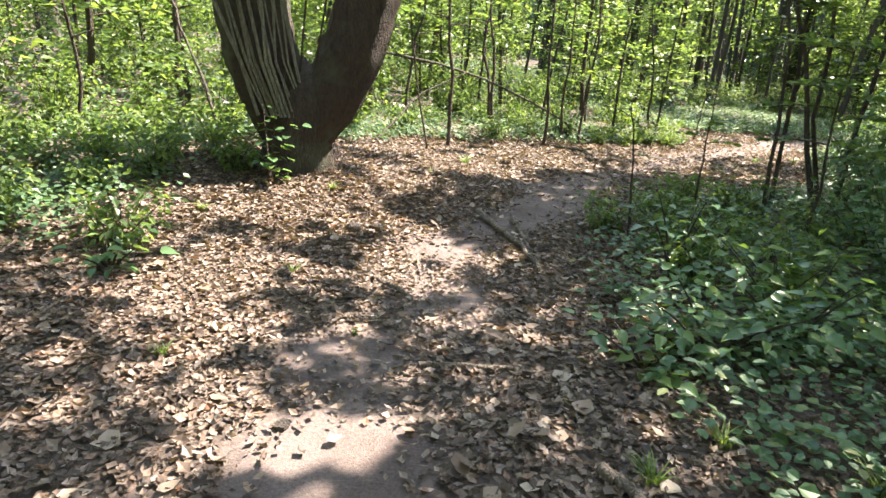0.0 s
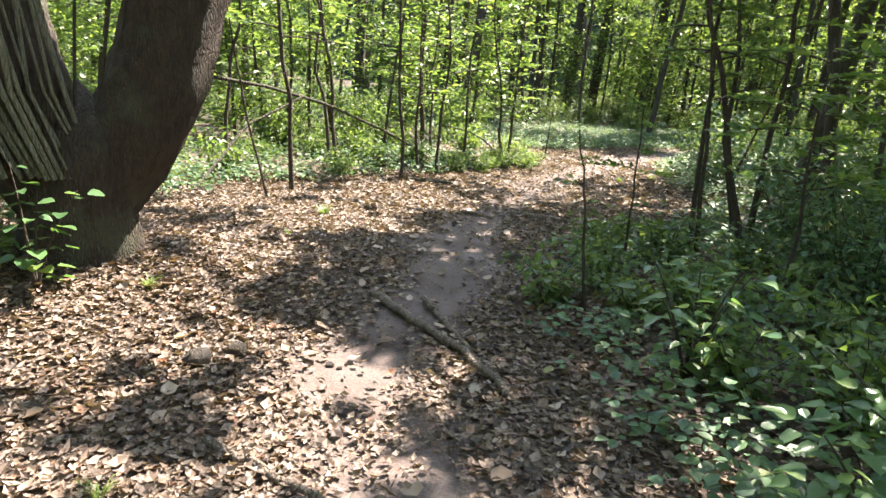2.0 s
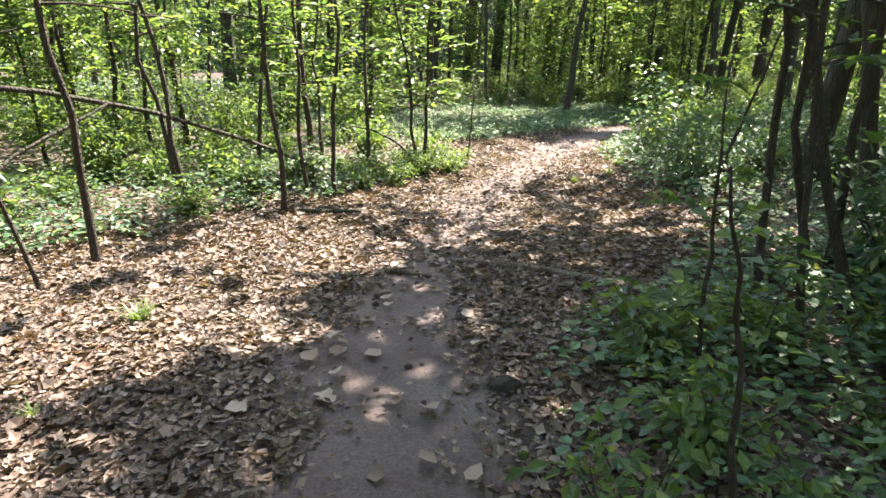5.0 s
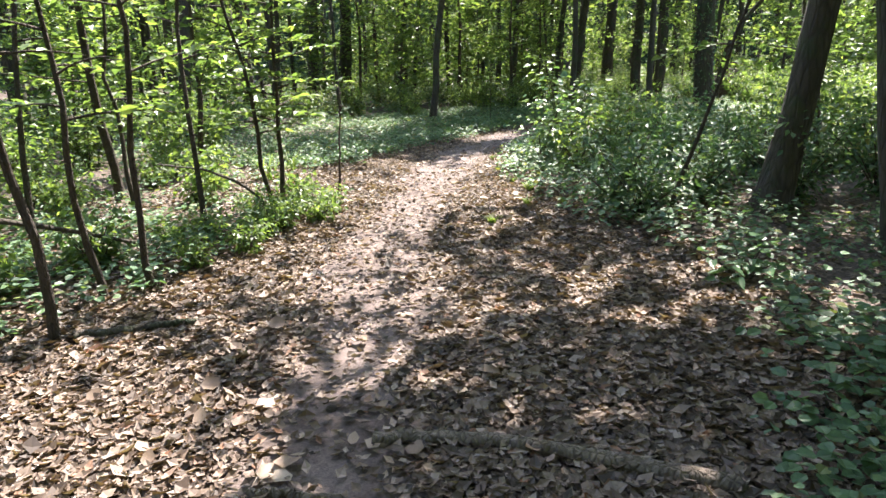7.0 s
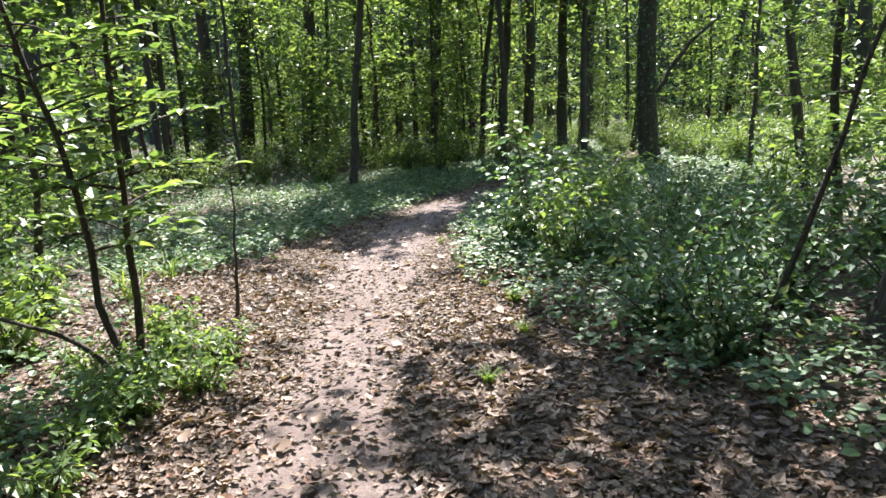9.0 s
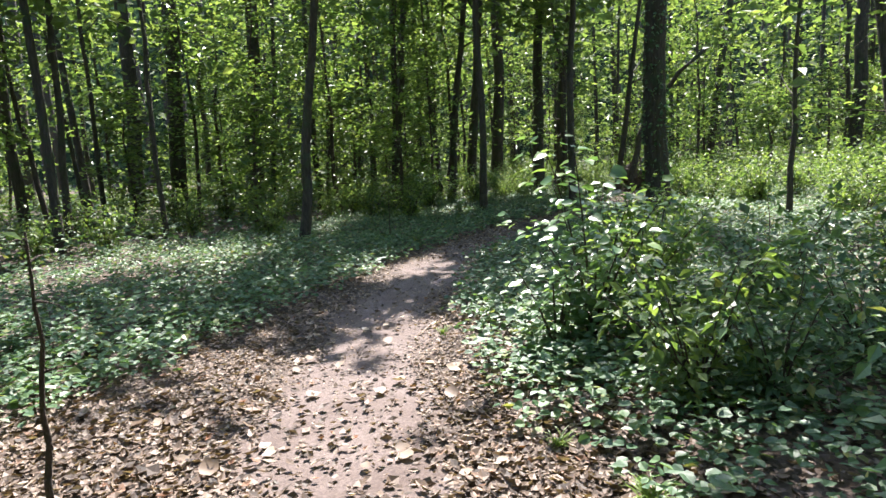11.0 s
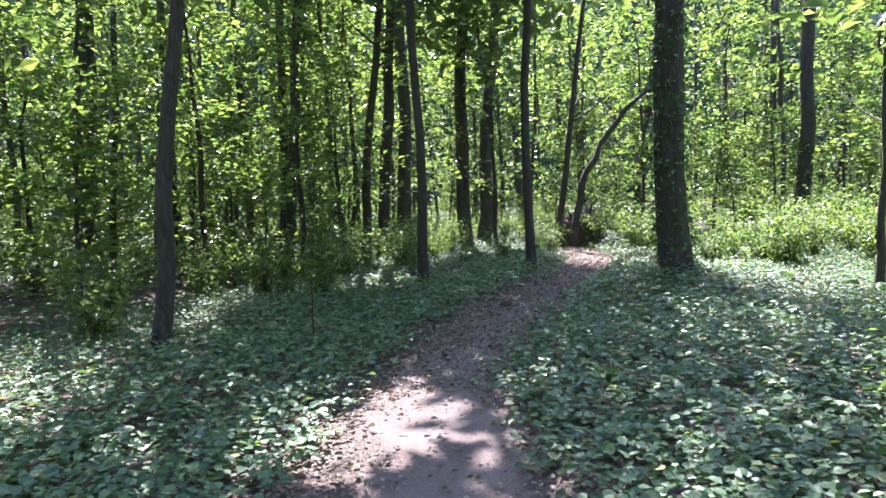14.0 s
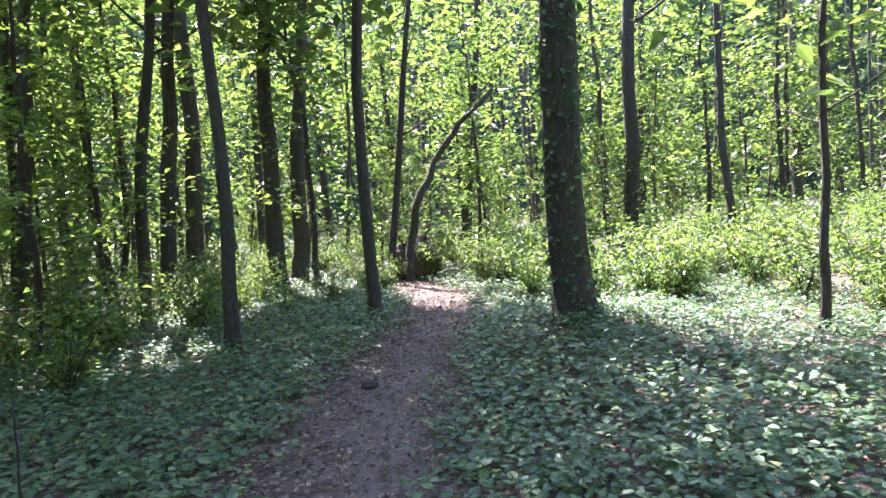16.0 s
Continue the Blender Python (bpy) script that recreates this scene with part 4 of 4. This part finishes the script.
fallen("leaning_branch", [(0.3, 10.5, 1.35), (1.2, 11.0, 1.22), (2.05, 11.4, 1.0), (3.1, 12.3, 0.55), (4.1, 13.3, 0.0)], 0.022, 0.016, "long dark dead branch leaning among saplings", 12, M_BARK)
fallen("leaning_branch", [(0.25, 9.6, -0.02), (0.9, 10.6, 0.75), (1.6, 11.1, 1.12)], 0.018, 0.012, "thin dark dead branch leaning among saplings", 13, M_BARK)
fallen("leaning_branch", [(-0.85, 7.0, 0.1), (-1.4, 7.6, 0.95), (-2.1, 8.3, 2.0)], 0.02, 0.014, "thin dark pole leaning beside the forked tree", 14, M_BARK)
fallen("bowed_stem", [(5.45, 13.6, 0.0), (5.25, 13.75, 0.32), (4.9, 13.95, 0.52), (4.5, 14.2, 0.6)], 0.02, 0.008, "thin dark arching stem at the foot of saplings", 15, M_BARK)
fallen("bowed_stem", [(25.75, 20.1, 0.0), (25.85, 19.9, 1.75), (26.2, 19.05, 3.2), (26.7, 18.0, 4.3)], 0.10, 0.05, "dark arching tree stem over the footpath", 16, M_BARK, category="stem")


def root_plate(x, y):
    """The upturned root mass of a fallen tree."""
    g = np.random.default_rng(89)
    ob = thing("root_plate", on_ground(x, y, -0.03), "dark upturned root mass at the path's far end", "root")
    bm = bmesh.new()
    bmesh.ops.create_icosphere(bm, subdivisions=4, radius=1)
    for q in bm.verts:
        q.co *= 1 + 0.35 * noise.noise(q.co * 1.6) + 0.18 * noise.noise(q.co * 5)
        q.co = Vector((q.co.x * 0.35, q.co.y * 0.55, q.co.z * 0.55 + 0.5))
    me = bpy.data.meshes.new("earth")
    bm.to_mesh(me)
    bm.free()
    me.materials.append(M_STONE)
    part("earth", me, ob, "dark reddish brown clotted soil")
    for k in range(12):
        an = k * 0.53
        a = np.array([-0.15, 0.35 * np.cos(an), 0.55 + 0.35 * np.sin(an)])
        d = np.array([-0.3, np.cos(an), np.sin(an)]) * g.uniform(0.35, 0.6)
        pts = [a + d * t + g.normal(size=3) * 0.04 for t in np.linspace(0, 1, 5)]
        part("root", quads_to_mesh("root", tube(pts, np.linspace(0.04, 0.008, 5), 6, 0.1, k), M_BARK_OLD), ob)


root_plate(26.6, 20.1)


def clods():
    g = np.random.default_rng(8)
    kinds = []
    for k in range(5):
        bm = bmesh.new()
        bmesh.ops.create_icosphere(bm, subdivisions=2, radius=1)
        for vtx in bm.verts:
            vtx.co *= 1 + 0.28 * noise.noise(vtx.co * 1.7 + Vector((k * 9, 0, 0)))
            vtx.co.z *= 0.62
        me = bpy.data.meshes.new("clod")
        bm.to_mesh(me)
        bm.free()
        me.materials.append(M_STONE)
        kinds.append(me)
    n = 0
    while n < 60:
        t = g.uniform(2.2, 11.5)
        i = int(t)
        c = ROUTE[i] + (t - i) * (ROUTE[i + 1] - ROUTE[i])
        x, y = c + g.normal(size=2) * 0.55
        r = g.uniform(0.012, 0.032) * (1.4 if g.uniform() < 0.12 else 1)
        ob = tagged(new("clod", kinds[n % 5]), "small dark clod of earth on the footpath", "clod", "clods on the path")
        ob.matrix_basis = Matrix.Translation(on_ground(x, y, r * 0.3)) @ pose(0, 0, 0, 0, 0, g.uniform(0, 360)) @ Matrix.Diagonal((r, r * g.uniform(0.7, 1), r, 1))
        n += 1
    for x, y, r in ((0.75, 5.5, 0.09), (0.95, 5.62, 0.07), (3.3, 7.35, 0.08), (0.55, 3.15, 0.05), (0.5, 2.35, 0.05), (0.95, 2.5, 0.04), (17.0, 18.6, 0.09), (5.5, 11.65, 0.04), (5.62, 11.75, 0.035)):
        ob = tagged(new("clod", kinds[n % 5]), "dark lump of earth on the footpath", "clod", "clods on the path")
        ob.matrix_basis = Matrix.Translation(on_ground(x, y, r * 0.3)) @ pose(0, 0, 0, 0, 0, n * 40) @ Matrix.Diagonal((r, r * 0.8, r, 1))
        n += 1


clods()


# ---- distant woods ----
def far_woods():
    g = np.random.default_rng(12)
    trunks, n = [], 0
    while n < 420:
        x, y = g.uniform(-45, 75), g.uniform(-40, 75)
        d = abs(float(route(x, y)[0]))
        if d < 12 or (-14 < x < 34 and -8 < y < 32 and d < 14):
            continue
        h, r = g.uniform(10, 16), g.uniform(0.07, 0.24)
        lean = g.normal(size=2) * 0.03
        z = np.array([-0.2, 0.3, 3, 7, h])
        trunks.append(tube(np.stack([x + lean[0] * z, y + lean[1] * z, z + 0.2], -1), r * np.array([1.3, 1.05, 0.9, 0.7, 0.3]), 7, 0.05, n))
        n += 1
    tagged(new("far_trunks", quads_to_mesh("far_trunks", join(trunks), M_BARK)), "dark trunks of the surrounding forest", "trees", kind="stuff")
    n = 380000
    x, y, u = g.uniform(-48, 78, n), g.uniform(-44, 78, n), g.uniform(0, 1, n)
    d = np.abs(route(x, y)[0])
    inside = (x > -12) & (x < 34) & (y > -6) & (y < 36)
    clump = waves(x, y, 0.55, 40) + 0.9 * waves(x + 7 * u, y - 5 * u, 0.9, 41)
    z = 0.3 + 23 * u ** 1.2
    ok = (d > 13) & ~(inside & (d < 19)) & (clump + 0.5 * np.sin(z * 1.7 + x * 0.4) > 0.36)
    p = np.stack([x, y, z], -1)[ok]
    v, f = leaves(p, g.normal(size=p.shape) * np.array([1, 1, 0.5]), g.uniform(0.22, 0.58, len(p)), 0.65, g, LEAF4, 0.6)
    tagged(new("far_foliage", mesh_of("far_foliage", v, f, M_CANOPY)), "green foliage of the surrounding forest", "foliage", kind="stuff")
    # flat backdrop wall: deep shade and bright leaves are mottled into its colour
    m, nn, l, b = material("forest_painted_shade")
    geo = nn.new("ShaderNodeNewGeometry")
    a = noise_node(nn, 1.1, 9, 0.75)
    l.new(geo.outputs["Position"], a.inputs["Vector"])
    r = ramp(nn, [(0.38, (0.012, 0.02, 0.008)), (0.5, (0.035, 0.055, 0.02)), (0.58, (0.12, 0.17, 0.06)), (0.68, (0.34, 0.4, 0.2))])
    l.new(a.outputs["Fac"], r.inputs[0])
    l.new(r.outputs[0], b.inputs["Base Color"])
    b.inputs["Roughness"].default_value = 1
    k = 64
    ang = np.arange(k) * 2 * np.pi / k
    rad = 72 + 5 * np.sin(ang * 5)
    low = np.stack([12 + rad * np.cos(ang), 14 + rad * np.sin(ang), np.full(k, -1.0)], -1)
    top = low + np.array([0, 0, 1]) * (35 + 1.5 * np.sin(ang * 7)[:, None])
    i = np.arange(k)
    tagged(new("backdrop", mesh_of("backdrop", np.vstack([low, top]), np.stack([i, (i + 1) % k, k + (i + 1) % k, k + i], -1), m)), "backdrop wall with deep shade and bright foliage of distant forest painted on", "backdrop", kind="structure")


far_woods()

# large single fallen leaves on the forest floor
g2 = np.random.default_rng(9)
SHAPES = []
for k in range(4):
    t, f = CURL7
    t = t.copy()
    t[:, 2] *= 0.6 + 0.3 * k
    t[:, 1] *= 0.8 + 0.15 * k
    SHAPES.append(mesh_of("dead_leaf", t, f, M_DEAD_ONE, True))
for k in range(280):
    t = g2.uniform(2.4, 12)
    i = int(t)
    c = ROUTE[i] + (t - i) * (ROUTE[i + 1] - ROUTE[i])
    x, y = c + g2.normal(size=2) * 0.9
    s = g2.uniform(0.07, 0.12)
    part("dead_leaf", SHAPES[k % 4], GROUND, "", Matrix.Translation(on_ground(x, y, 0.028)) @ pose(0, 0, 0, g2.normal() * 12, g2.normal() * 12, g2.uniform(0, 360)) @ Matrix.Diagonal((s, s, s, 1)))
